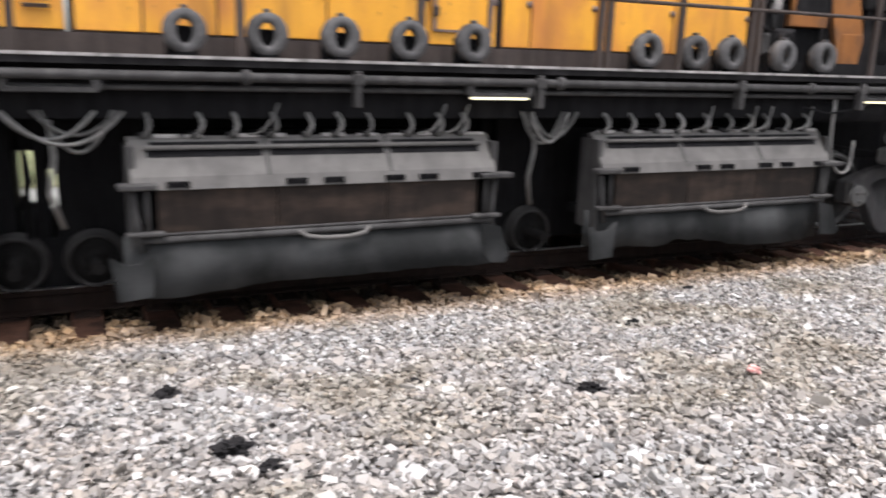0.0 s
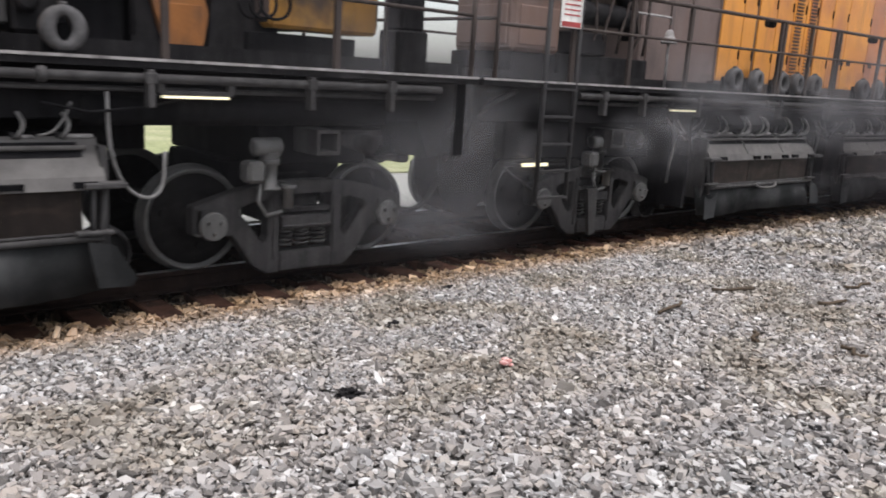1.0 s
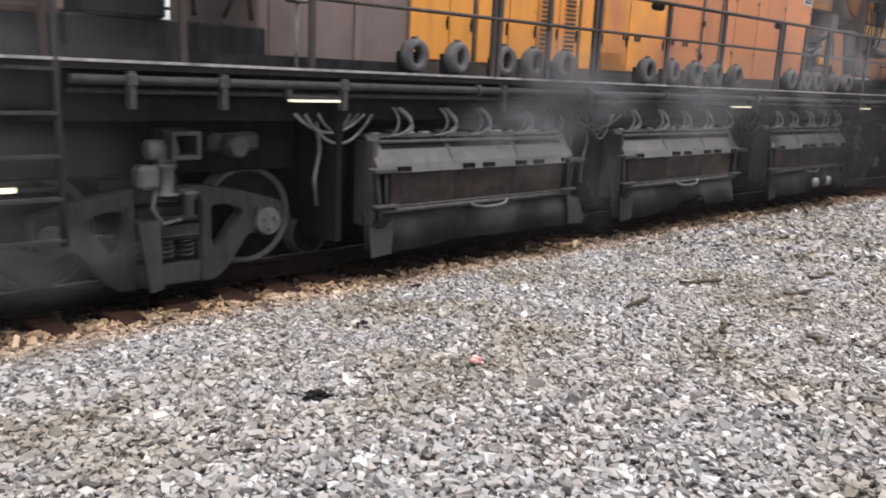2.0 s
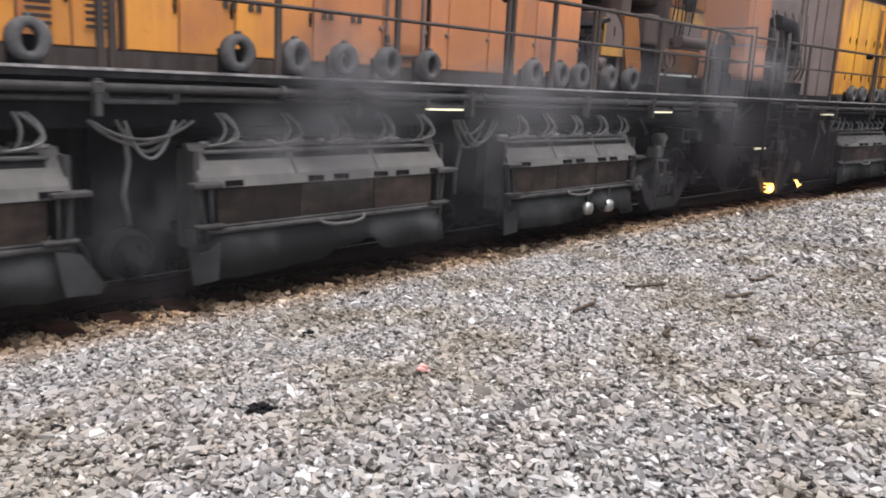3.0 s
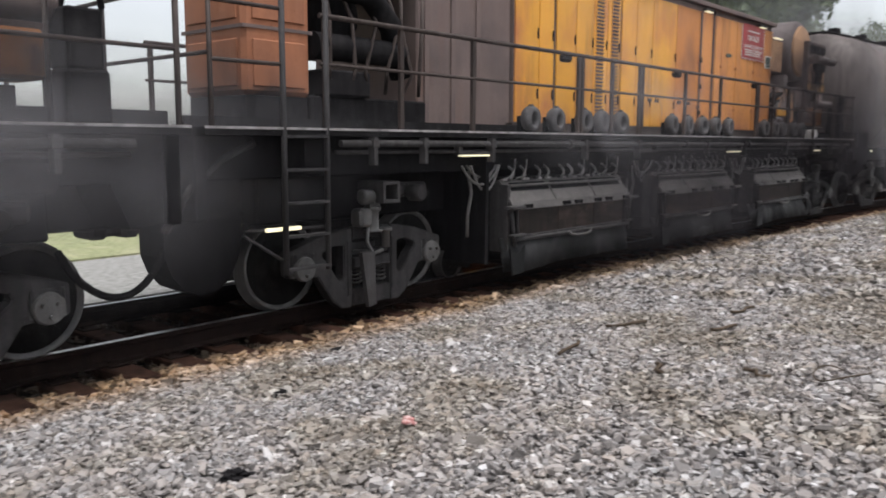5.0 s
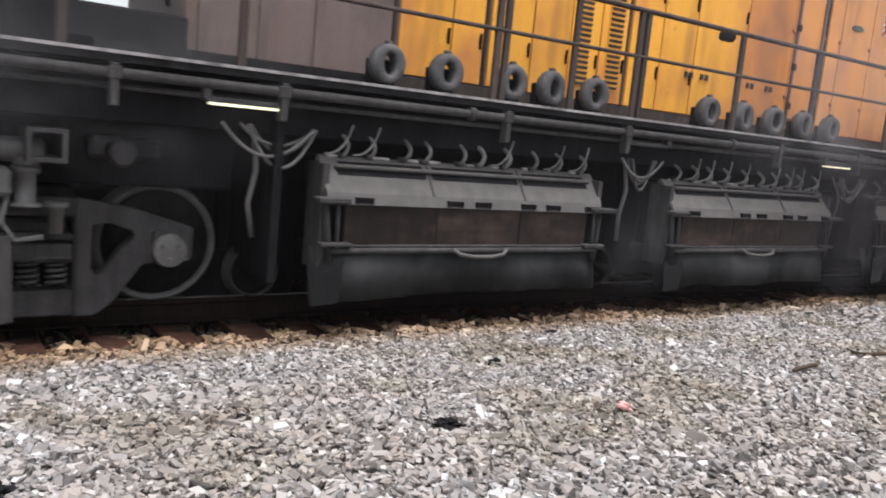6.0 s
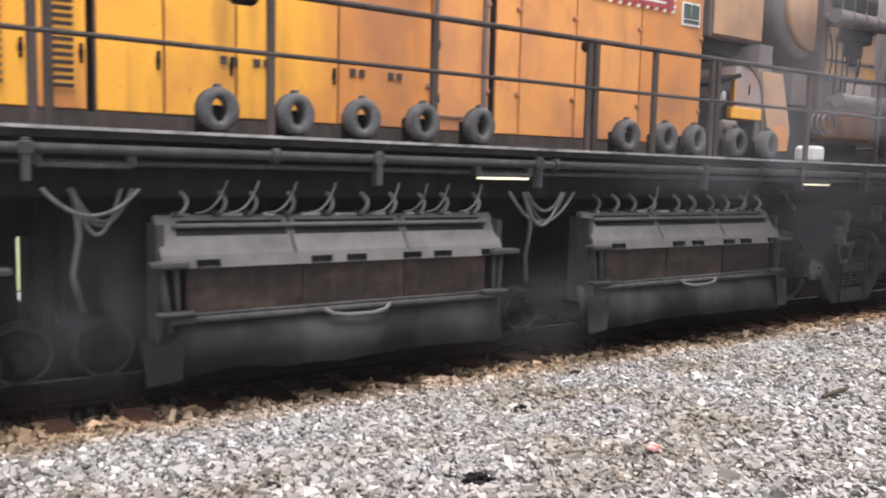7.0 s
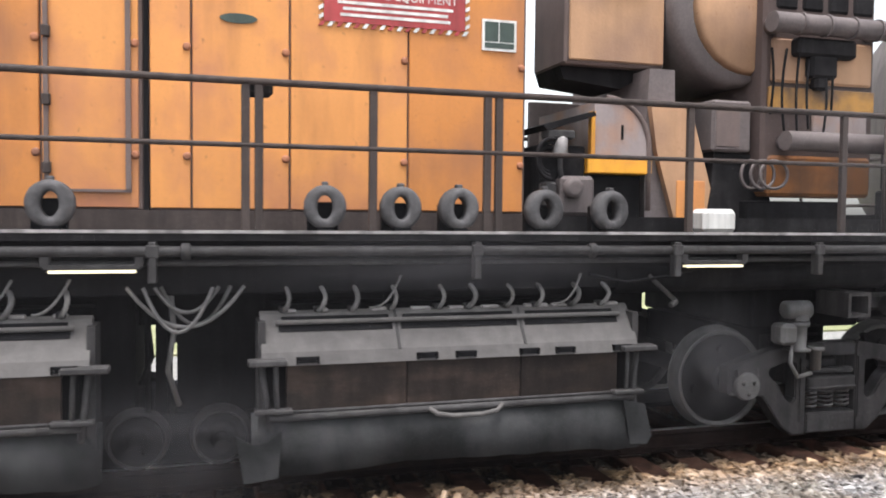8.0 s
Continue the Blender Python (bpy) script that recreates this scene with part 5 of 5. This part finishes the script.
stones("outer_stones", 9000, -8.0, -2.4, -7.3, -1.33, 0.055, "crushed stone back along the track", 8)
track()
car_a = grinding_car(STARTS[0], {ORANGE: YELLOW, SCORCHED: YELLOW, RUSTY: BROWN}, {YELLOW: UMBER, TAN: UMBER, UMBER: OCHRE, GUARD: SOOT, ORANGE: UMBER, PIPE: SOOT, BROWN: SOOT}, 7, 0)
car_b = grinding_car(STARTS[1], {YELLOW: AMBER, ORANGE: SALMON, SCORCHED: SALMON, RUSTY: MAUVE}, {YELLOW: OCHRE, TAN: UMBER, GUARD: BROWN, ORANGE: UMBER, PIPE: DUSK, BROWN: DUSK}, 8, 1)
car_c = grinding_car(STARTS[2], {}, {}, 9, 2, True)
tank_a = tank_car(STARTS[3])
tank_b = copy_thing(tank_a, pose(STARTS[4], 0, 0))


def lettering(text, size, x, z, y, parent, material):
    cu = bpy.data.curves.new("lettering", "FONT")
    cu.body, cu.size, cu.extrude, cu.align_x = text, size, 0.001, "CENTER"
    tmp = new("lettering", cu)
    me = bpy.data.meshes.new_from_object(tmp.evaluated_get(bpy.context.evaluated_depsgraph_get()))
    bpy.data.objects.remove(tmp)
    me.materials.clear()
    me.materials.append(material)
    ob = part("lettering", me, material, parent)
    ob.matrix_local = pose(x, y, z, 90, 0, 0)


def danger_sign(car):
    sign = part("danger_sign", boxes((11.7, 12.78, -0.936, -0.922, 3.45, 4.07)), RED, car, "faded red warning sign with white lettering")
    lettering("DANGER", 0.15, 12.24, 3.775, -0.938, sign, WHITE)
    lettering("GRINDING EQUIPMENT", 0.09, 12.24, 3.635, -0.938, sign, WHITE)
    for z, w in ((3.595, 0.44), (3.55, 0.40), (3.505, 0.42), (3.95, 0.3)):
        part("text_bar", boxes((12.24 - w, 12.24 + w, -0.939, -0.935, z - 0.011, z + 0.011)), WHITE, sign)
    for k in range(18):
        a = 11.66 + 0.0645 * k
        part("edge_stripe", made(prism, [(a, 3.415), (a + 0.03, 3.415), (a + 0.055, 3.45), (a + 0.025, 3.45)], -0.934, -0.923), WHITE if k % 2 else RED, sign)
    for k in range(9):
        z = 3.46 + 0.066 * k
        for x in (11.665, 12.782):
            part("edge_stripe", made(prism, [(x, z), (x + 0.033, z + 0.02), (x + 0.033, z + 0.05), (x, z + 0.03)], -0.934, -0.923), WHITE, sign)


def ladder_sign(car):
    sign = part("warning_plate", boxes((0.66, 0.97, -1.545, -1.53, 2.48, 3.02)), WHITE, car, "white warning plate with a red head and foot")
    part("red_head", boxes((0.675, 0.955, -1.549, -1.544, 2.87, 3.005)), RED, sign)
    part("red_foot", boxes((0.675, 0.955, -1.549, -1.544, 2.49, 2.54)), RED, sign)
    for z in (2.60, 2.65, 2.70, 2.75, 2.80):
        part("text_bar", boxes((0.70, 0.93, -1.549, -1.544, z, z + 0.015)), RED, sign)


for car, dx, front_dx in ((car_a, -0.12, 0.0), (car_b, -0.35, 0.15), (car_c, 0.17, 0.05)):
    for ob in car.children:
        if ob.name.split(".")[0] in ("truck", "wheelset") and ob.location.x > 10:
            ob.location.x += dx
        elif ob.name.split(".")[0] in ("truck", "wheelset"):
            ob.location.x += front_dx
danger_sign(car_c)
ladder_sign(car_b)


# ---- the far side ----
def far_side():
    road = new("road", mesh_of("road", boxes((-200, 400, 1.9, 5.2, -0.2, 0.0)), CONCRETE))
    tagged(road, "pale concrete service road beyond the track", "road", kind="structure")
    lawn = new("lawn", mesh_of("lawn", boxes((-200, 400, 5.2, 60, -0.2, 0.03)), GRASS))
    tagged(lawn, "dry yellow green grass verge", "grass", kind="structure")


def tree_meshes(seed, h):
    rng = random.Random(seed)
    bm = bmesh.new()
    tips = []
    def limb(p, d, length, r, depth):
        pts, q = [p], p
        for k in range(3):
            d = (d + Vector((rng.uniform(-.25, .25), rng.uniform(-.25, .25), rng.uniform(-.05, .15)))).normalized()
            q = q + d * length / 3
            pts.append(q)
        tube(bm, pts, r, 6)
        if depth == 0:
            tips.extend(pts[1:])
            return
        for k in range(3 if depth > 1 else 4):
            limb(pts[rng.choice((1, 2, 3))], (d * 0.6 + Vector((rng.uniform(-1, 1), rng.uniform(-1, 1), rng.uniform(0.0, 0.8)))).normalized(), length * 0.62, r * 0.55, depth - 1)
    limb(Vector((0, 0, 0)), Vector((0, 0, 1)), h * 0.5, h * 0.02, 3)
    trunk = mesh_of("trunk", bm, BARK)
    g = np.random.default_rng(seed)
    t = np.array([tuple(q) for q in tips])
    n = 9000
    c = t[g.integers(0, len(t), n)] + g.normal(0, h * 0.045, (n, 3))
    a = g.normal(0, 1, (n, 3)); a /= np.linalg.norm(a, axis=1)[:, None]
    b = np.cross(a, g.normal(0, 1, (n, 3))); b /= np.linalg.norm(b, axis=1)[:, None]
    s = (h * 0.015 * g.uniform(0.6, 1.5, n))[:, None]
    v = np.stack((c - a * s, c + b * s * 0.6, c + a * s, c - b * s * 0.6), 1).reshape(-1, 3)
    me = bpy.data.meshes.new("crown")
    me.from_pydata(v.tolist(), [], [(4 * i, 4 * i + 1, 4 * i + 2, 4 * i + 3) for i in range(n)])
    me.materials.append(LEAF)
    return trunk, me


def trees():
    kinds = [tree_meshes(s, h) for s, h in ((1, 15.0), (2, 12.0), (3, 17.0))]
    rng = random.Random(5)
    for i in range(48):
        x = 36 + 5.0 * i + rng.uniform(-2, 2)
        y = 15 + rng.uniform(-4, 14)
        turn, size = rng.uniform(0, 360), rng.uniform(0.8, 1.25)
        # tall ones far along the line
        if i > 43:
            x, y, size = 196 + 14 * (i - 44), 9.5 + 1.6 * (i - 44), size * 1.5
        # a clearing in the row
        if 0.135 < (y + 7) / x < 0.225 and x < 180:
            continue
        tr, cr = kinds[i % 3]
        t = new("tree")
        tagged(t, "broad leafy green tree beyond the track", "tree", "trees beyond the track")
        part("trunk", tr, BARK, t)
        part("crown", cr, LEAF, t)
        t.matrix_basis = pose(x, y, 0, 0, 0, turn) @ Matrix.Scale(size, 4)


def litter():
    """Dark lumps, sticks, wire and a red scrap on the stones."""
    rng = random.Random(11)
    for x, y, r in ((4.66, -1.94, 0.05), (3.44, -2.72, 0.042), (2.26, -3.85, 0.055), (0.34, -3.87, 0.075), (0.17, -2.93, 0.06), (0.44, -4.12, 0.05), (1.46, -3.29, 0.03), (10.35, -5.5, 0.1), (3.55, -5.72, 0.035)):
        bm = bmesh.new()
        bmesh.ops.create_icosphere(bm, subdivisions=4, radius=r)
        for v in bm.verts:
            u = v.co / r
            v.co *= 0.75 + 0.8 * noise.noise(u * 1.7 + Vector((x, y, 0))) + 0.5 * noise.noise(u * 5.0 + Vector((y, x, 0)))
            v.co.z *= 0.55
            v.co.x *= 1.3
        ob = new("dark_lump", mesh_of("dark_lump", bm, SOOT))
        ob.matrix_basis = pose(x, y, ground_z(x, y) + r * 0.3, 0, 0, rng.uniform(0, 360))
        tagged(ob, "ragged dark clod of dirt and leaves lying on the ballast", "clod", "clods on the ballast")
    for x, y, l, a in ((5.3, -3.81, 0.42, 5), (4.93, -4.7, 0.22, 25), (6.35, -3.75, 0.4, -30), (6.41, -4.57, 0.3, -20), (7.3, -4.4, 0.35, -10), (5.9, -6.1, 0.6, 30), (6.3, -6.5, 0.5, 10), (5.0, -5.3, 0.2, 60)):
        pts = [(l * (k / 5 - 0.5), 0.02 * math.sin(k * 1.7 + x), 0.01 * math.cos(k * 2.1)) for k in range(6)]
        ob = new("stick", mesh_of("stick", tubes((pts, 0.014), seg=6), BARK))
        ob.matrix_basis = pose(x, y, ground_z(x, y) + 0.03, 0, -3, a)
        tagged(ob, "short dark brown stick lying on the ballast", "stick", "sticks on the ballast")
    ob = new("wire", mesh_of("wire", tubes(([(0.2 * math.cos(t) + 0.05 * t, 0.13 * math.sin(t), 0.02 * math.sin(2 * t)) for t in [0.3 * k for k in range(20)]], 0.005), seg=6), BARK))
    ob.matrix_basis = pose(4.95, -5.75, ground_z(4.9, -5.75) + 0.05)
    tagged(ob, "loop of dark wire on the ballast", "wire")
    ob = new("red_scrap", mesh_of("red_scrap", boxes((-0.05, 0.01, -0.03, 0.02, 0, 0.02), (0.0, 0.05, -0.02, 0.035, 0.008, 0.026), (-0.02, 0.03, -0.045, -0.02, 0, 0.012), bevel=0.005), mat("faded pinkish scrap", (0.50, 0.20, 0.18), 0.6, scale=30, dirt=(0.7, 0.62, 0.58), amount=0.9)))
    ob.matrix_basis = pose(3.25, -4.03, ground_z(3.25, -4.03) + 0.025, 10, 8, 20)
    tagged(ob, "small crumpled red scrap on the ballast", "scrap")


def bare_earth():
    """A low pale patch of bare clay where the ballast ends, its rim uneven."""
    for x0, y0, rx, ry, h, m, label in ((15.4, -6.35, 1.5, 0.55, 0.07, mat("pale pinkish clay", (0.46, 0.38, 0.345), 0.9, scale=4, bump=0.5, dirt=(0.42, 0.36, 0.33), amount=0.6, run=0), "pale pinkish patch of bare clay beside the ballast"),
                                        (13.2, -6.4, 1.1, 0.35, 0.06, mat("buff brown clay", (0.34, 0.22, 0.13), 0.9, scale=5, bump=0.6, dirt=(0.2, 0.13, 0.09), amount=0.8, run=0), "buff brown patch of bare clay beside the ballast")):
        bm = bmesh.new()
        rings = []
        for q, z in ((1.0, -0.05), (0.85, 0.55), (0.5, 0.9), (0.15, 1.0)):
            rings.append([bm.verts.new((rx * q * math.cos(t) * (1 + 0.25 * noise.noise((2 * math.cos(t), 2 * math.sin(t), x0))), ry * q * math.sin(t) * (1 + 0.25 * noise.noise((2 * math.cos(t), 2 * math.sin(t), y0))), h * z)) for t in [2 * math.pi * k / 36 for k in range(36)]])
        for a, b in zip(rings, rings[1:]):
            for k in range(36):
                bm.faces.new((a[k], a[(k + 1) % 36], b[(k + 1) % 36], b[k])).smooth = True
        bm.faces.new(rings[-1])
        ob = new("bare_earth", mesh_of("bare_earth", bm, m))
        ob.matrix_basis = pose(x0, y0, ground_z(x0, y0) - 0.03)
        tagged(ob, label, "earth", kind="structure")


far_side()
trees()
litter()
bare_earth()


# ---- smoke ----
def smoke_material(name, density, colour, tear=(0.3, 0.75)):
    """Thin grey smoke: densest in the middle of a puff, torn by noise, gone at its rim."""
    m = bpy.data.materials.new(name)
    m.use_nodes = True
    n, l = m.node_tree.nodes, m.node_tree.links
    b = n["Principled BSDF"]
    b.inputs["Base Color"].default_value, b.inputs["Roughness"].default_value = (*colour, 1), 1.0
    b.inputs["Specular IOR Level"].default_value = 0.0
    co = n.new("ShaderNodeTexCoord")
    flat = n.new("ShaderNodeVectorMath")
    flat.operation = "MULTIPLY"
    flat.inputs[1].default_value = (1, 0, 1)
    l.new(co.outputs["Object"], flat.inputs[0])
    ln = n.new("ShaderNodeVectorMath")
    ln.operation = "LENGTH"
    l.new(flat.outputs[0], ln.inputs[0])
    fall = n.new("ShaderNodeMapRange")
    fall.interpolation_type = "SMOOTHERSTEP"
    fall.inputs["From Min"].default_value, fall.inputs["From Max"].default_value = 1.0, 0.0
    l.new(ln.outputs["Value"], fall.inputs["Value"])
    inf = n.new("ShaderNodeObjectInfo")
    off = n.new("ShaderNodeVectorMath")
    off.operation = "MULTIPLY_ADD"
    l.new(inf.outputs["Random"], off.inputs[0])
    off.inputs[1].default_value = (31, 17, 9)
    l.new(co.outputs["Object"], off.inputs[2])
    ns = n.new("ShaderNodeTexNoise")
    ns.inputs["Scale"].default_value, ns.inputs["Detail"].default_value, ns.inputs["Distortion"].default_value = 1.6, 5, 1.1
    l.new(off.outputs[0], ns.inputs["Vector"])
    torn = n.new("ShaderNodeMapRange")
    torn.inputs["From Min"].default_value, torn.inputs["From Max"].default_value = tear
    l.new(ns.outputs["Fac"], torn.inputs["Value"])
    a, c = n.new("ShaderNodeMath"), n.new("ShaderNodeMath")
    a.operation = c.operation = "MULTIPLY"
    l.new(fall.outputs[0], a.inputs[0])
    l.new(torn.outputs[0], a.inputs[1])
    l.new(a.outputs[0], c.inputs[0])
    c.inputs[1].default_value = density
    l.new(c.outputs[0], b.inputs["Alpha"])
    return m


SMOKE = smoke_material("grey smoke", 0.42, (0.225, 0.218, 0.230))
HAZE = smoke_material("thin pale haze", 0.34, (0.40, 0.385, 0.405))
# used on added sheets that lift the blacks, for haze and lens veiling
FAINT = smoke_material("faint haze", 0.02, (0.34, 0.33, 0.35), (-0.6, 0.5))
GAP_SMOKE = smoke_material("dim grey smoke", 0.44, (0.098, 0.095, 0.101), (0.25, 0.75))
MIST = smoke_material("pale distance haze", 0.36, (0.56, 0.58, 0.57), (-0.2, 0.6))


def puff_mesh(name, material, layers):
    verts, faces = [], []
    for i in range(layers):
        y = 0.4 * (i - (layers - 1) / 2)
        r = math.sqrt(1 - (y * 1.2) ** 2)
        k = len(verts)
        verts += [(r * math.cos(2 * math.pi * q / 20), y, r * math.sin(2 * math.pi * q / 20)) for q in range(20)]
        faces.append(tuple(range(k, k + 20)))
    me = bpy.data.meshes.new(name)
    me.from_pydata(verts, [], faces)
    me.materials.append(material)
    return me


PUFF = puff_mesh("smoke_puff", SMOKE, 2)
VEIL = puff_mesh("haze_veil", HAZE, 1)
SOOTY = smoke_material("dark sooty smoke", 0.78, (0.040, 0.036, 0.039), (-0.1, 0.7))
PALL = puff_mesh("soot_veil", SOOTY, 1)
BANK = puff_mesh("smoke_bank", MIST, 1)
# where each puff is at the clip's start, its half sizes, its drift in m/s
PUFFS = ((8.6, -1.2, 0.5, 1.4, 0.4, -3.6), (10.2, -1.65, 1.32, 1.25, 0.6, -1.95), (12.3, -1.75, 1.72, 1.0, 0.5, -2.5), (10.9, -1.75, 1.95, 0.8, 0.6, -2.1),
         (20.5, -1.0, 1.6, 1.5, 1.0, -3.2), (14.6, -1.7, 1.75, 2.0, 1.0, -2.5))
VEILS = ((15.5, -1.8, 2.4, 4.5, 1.9, -1.0), (27.0, -1.9, 2.6, 6.0, 2.4, -0.8), (41.0, -1.85, 2.3, 6.0, 2.4, -3.4), (46.0, -2.0, 2.9, 9.0, 2.6, -3.4))
# dark smoke; the low first sheet also stands in for shade on the gear
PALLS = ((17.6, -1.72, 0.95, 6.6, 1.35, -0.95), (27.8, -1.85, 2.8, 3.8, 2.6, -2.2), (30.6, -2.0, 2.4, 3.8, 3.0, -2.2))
# unmoving sheets that pale the trees, standing in for distance haze
BANKS = ((58.0, 7.5, 6.0, 34.0, 8.5, 0.0), (75.0, 9.5, 7.0, 40.0, 9.0, 0.0), (150.0, 7.0, 9.0, 62.0, 16.0, 0.0))
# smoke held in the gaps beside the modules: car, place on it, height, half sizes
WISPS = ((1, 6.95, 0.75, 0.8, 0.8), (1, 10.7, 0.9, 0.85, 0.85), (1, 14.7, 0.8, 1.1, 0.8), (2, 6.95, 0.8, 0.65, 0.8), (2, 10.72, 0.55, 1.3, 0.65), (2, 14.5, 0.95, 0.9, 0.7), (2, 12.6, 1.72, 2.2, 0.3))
# thin haze in the gaps between the cars
COUPLINGS = ((0, 17.6, 1.7, 2.8, 1.8), (1, 16.9, 1.9, 1.7, 1.7))
# faint sheets added along a whole car to lift its blacks
SHEETS = ((0, 16.2, 1.4, 4.0, 2.2), (1, 8.5, 1.5, 11.5, 2.4), (2, 8.5, 1.5, 11.5, 2.4))
riding = []
drifting = []
SPARK = glow("white hot grinding sparks", (1.0, 0.55, 0.12), 6.0)


def sparks(x, label, count):
    rng = random.Random(int(x * 10))
    bm = bmesh.new()
    for k in range(count):
        l, up = rng.uniform(0.05, 0.24), rng.uniform(-0.05, 0.10)
        px, py, pz = rng.uniform(-0.05, 0.12), rng.uniform(-0.04, 0.04), rng.uniform(0.24, 0.32)
        tube(bm, [(px, py, pz), (px - l * 0.5, py, pz + up * 0.8), (px - l, py + rng.uniform(-0.04, 0.04), pz + up)], 0.006, 4)
    ob = new("grinding_sparks", mesh_of("grinding_sparks", bm, SPARK))
    ob.matrix_basis = pose(x, -1.22, 0)
    return tagged(ob, label, "sparks", "sparks at the grinding stones")


SPARKS = [sparks(30.0, "yellow grinding sparks at the rail", 34), sparks(31.25, "small burst of yellow grinding sparks at the rail", 12)]
LABELS = {"smoke_puff": "thin grey grinding smoke drifting along the train", "haze_veil": "thin pale dust haze hanging by the train", "soot_veil": "thin dark smoke that darkens the train behind it", "smoke_bank": "pale sheet standing for distance haze before the trees"}
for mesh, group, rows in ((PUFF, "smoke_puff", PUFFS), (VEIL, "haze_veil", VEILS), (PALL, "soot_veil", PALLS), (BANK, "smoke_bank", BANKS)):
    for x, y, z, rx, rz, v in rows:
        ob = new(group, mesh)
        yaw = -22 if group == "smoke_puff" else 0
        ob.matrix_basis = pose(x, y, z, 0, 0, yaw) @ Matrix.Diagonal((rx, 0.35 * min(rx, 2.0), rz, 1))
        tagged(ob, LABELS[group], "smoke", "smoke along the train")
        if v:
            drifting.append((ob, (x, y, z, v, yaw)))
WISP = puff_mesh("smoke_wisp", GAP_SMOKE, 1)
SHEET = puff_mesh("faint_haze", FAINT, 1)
for name, mesh, out, rows, label in (("smoke_wisp", WISP, 1.58, WISPS, "wisp of grey smoke caught beside a grinding module"), ("haze_veil", VEIL, 1.34, COUPLINGS, "thin haze of smoke between two coupled cars"), ("faint_haze", SHEET, 1.95, SHEETS, "faint pale sheet added along a grinding car to lift its blacks")):
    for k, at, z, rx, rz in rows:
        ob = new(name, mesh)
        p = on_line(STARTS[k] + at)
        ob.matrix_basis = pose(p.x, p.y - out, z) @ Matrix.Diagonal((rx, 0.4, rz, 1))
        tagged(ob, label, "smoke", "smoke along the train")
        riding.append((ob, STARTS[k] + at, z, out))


def motions():
    """The train rolls by at a steady speed, its wheels turning."""
    for ob, (x, y, z, v, yaw) in drifting:
        walk(ob, [(t, pose(x + v * t, y + float(bend_y(x + v * t)), z + 0.03 * t, 0, 0, yaw)) for t in range(9)])
    for ob, at, z, out in riding:
        rows = []
        for t in RUN_T:
            p = on_line(at - float(np.interp(t, RUN_T, RUN_S)))
            rows.append((t, pose(p.x, p.y - out, z)))
        walk(ob, rows)
    for ob in SPARKS:
        x = ob.matrix_basis.translation.x
        rows = []
        for t in RUN_T:
            # the burst runs back in under the first module
            p = on_line(float(np.interp(t, (3.5, 4.2), (x, 33.5))) - float(np.interp(t, RUN_T, RUN_S)))
            rows.append((t, pose(p.x, p.y + float(np.interp(t, (3.5, 4.2), (-1.22, 0.0))), 0)))
        walk(ob, rows)
    times = [i / 30 for i in range(0, 241)]
    rows = [i / 10 for i in range(81)]

    def run(t):
        return float(np.interp(t, RUN_T, RUN_S))

    for car in (car_a, car_b, car_c, tank_a, tank_b):
        at = car.matrix_basis.translation.x
        walk(car, [(t, on_track(at - run(t))) for t in [0.25 * k for k in range(33)]])
        for w in car.children:
            kind = w.name.split(".")[0]
            if kind == "wheelset":
                x = w.matrix_basis.translation.x
                walk(w, [(t, pose(x, 0, RAIL_TOP + WHEEL_R, 0, -math.degrees(run(t) / WHEEL_R), 0)) for t in rows])
            elif kind == "guide_wheelset":
                x = w.matrix_basis.translation.x
                walk(w, [(t, pose(x, 0, RAIL_TOP + GUIDE_R, 0, -math.degrees(run(t) / GUIDE_R), 0)) for t in times])


motions()
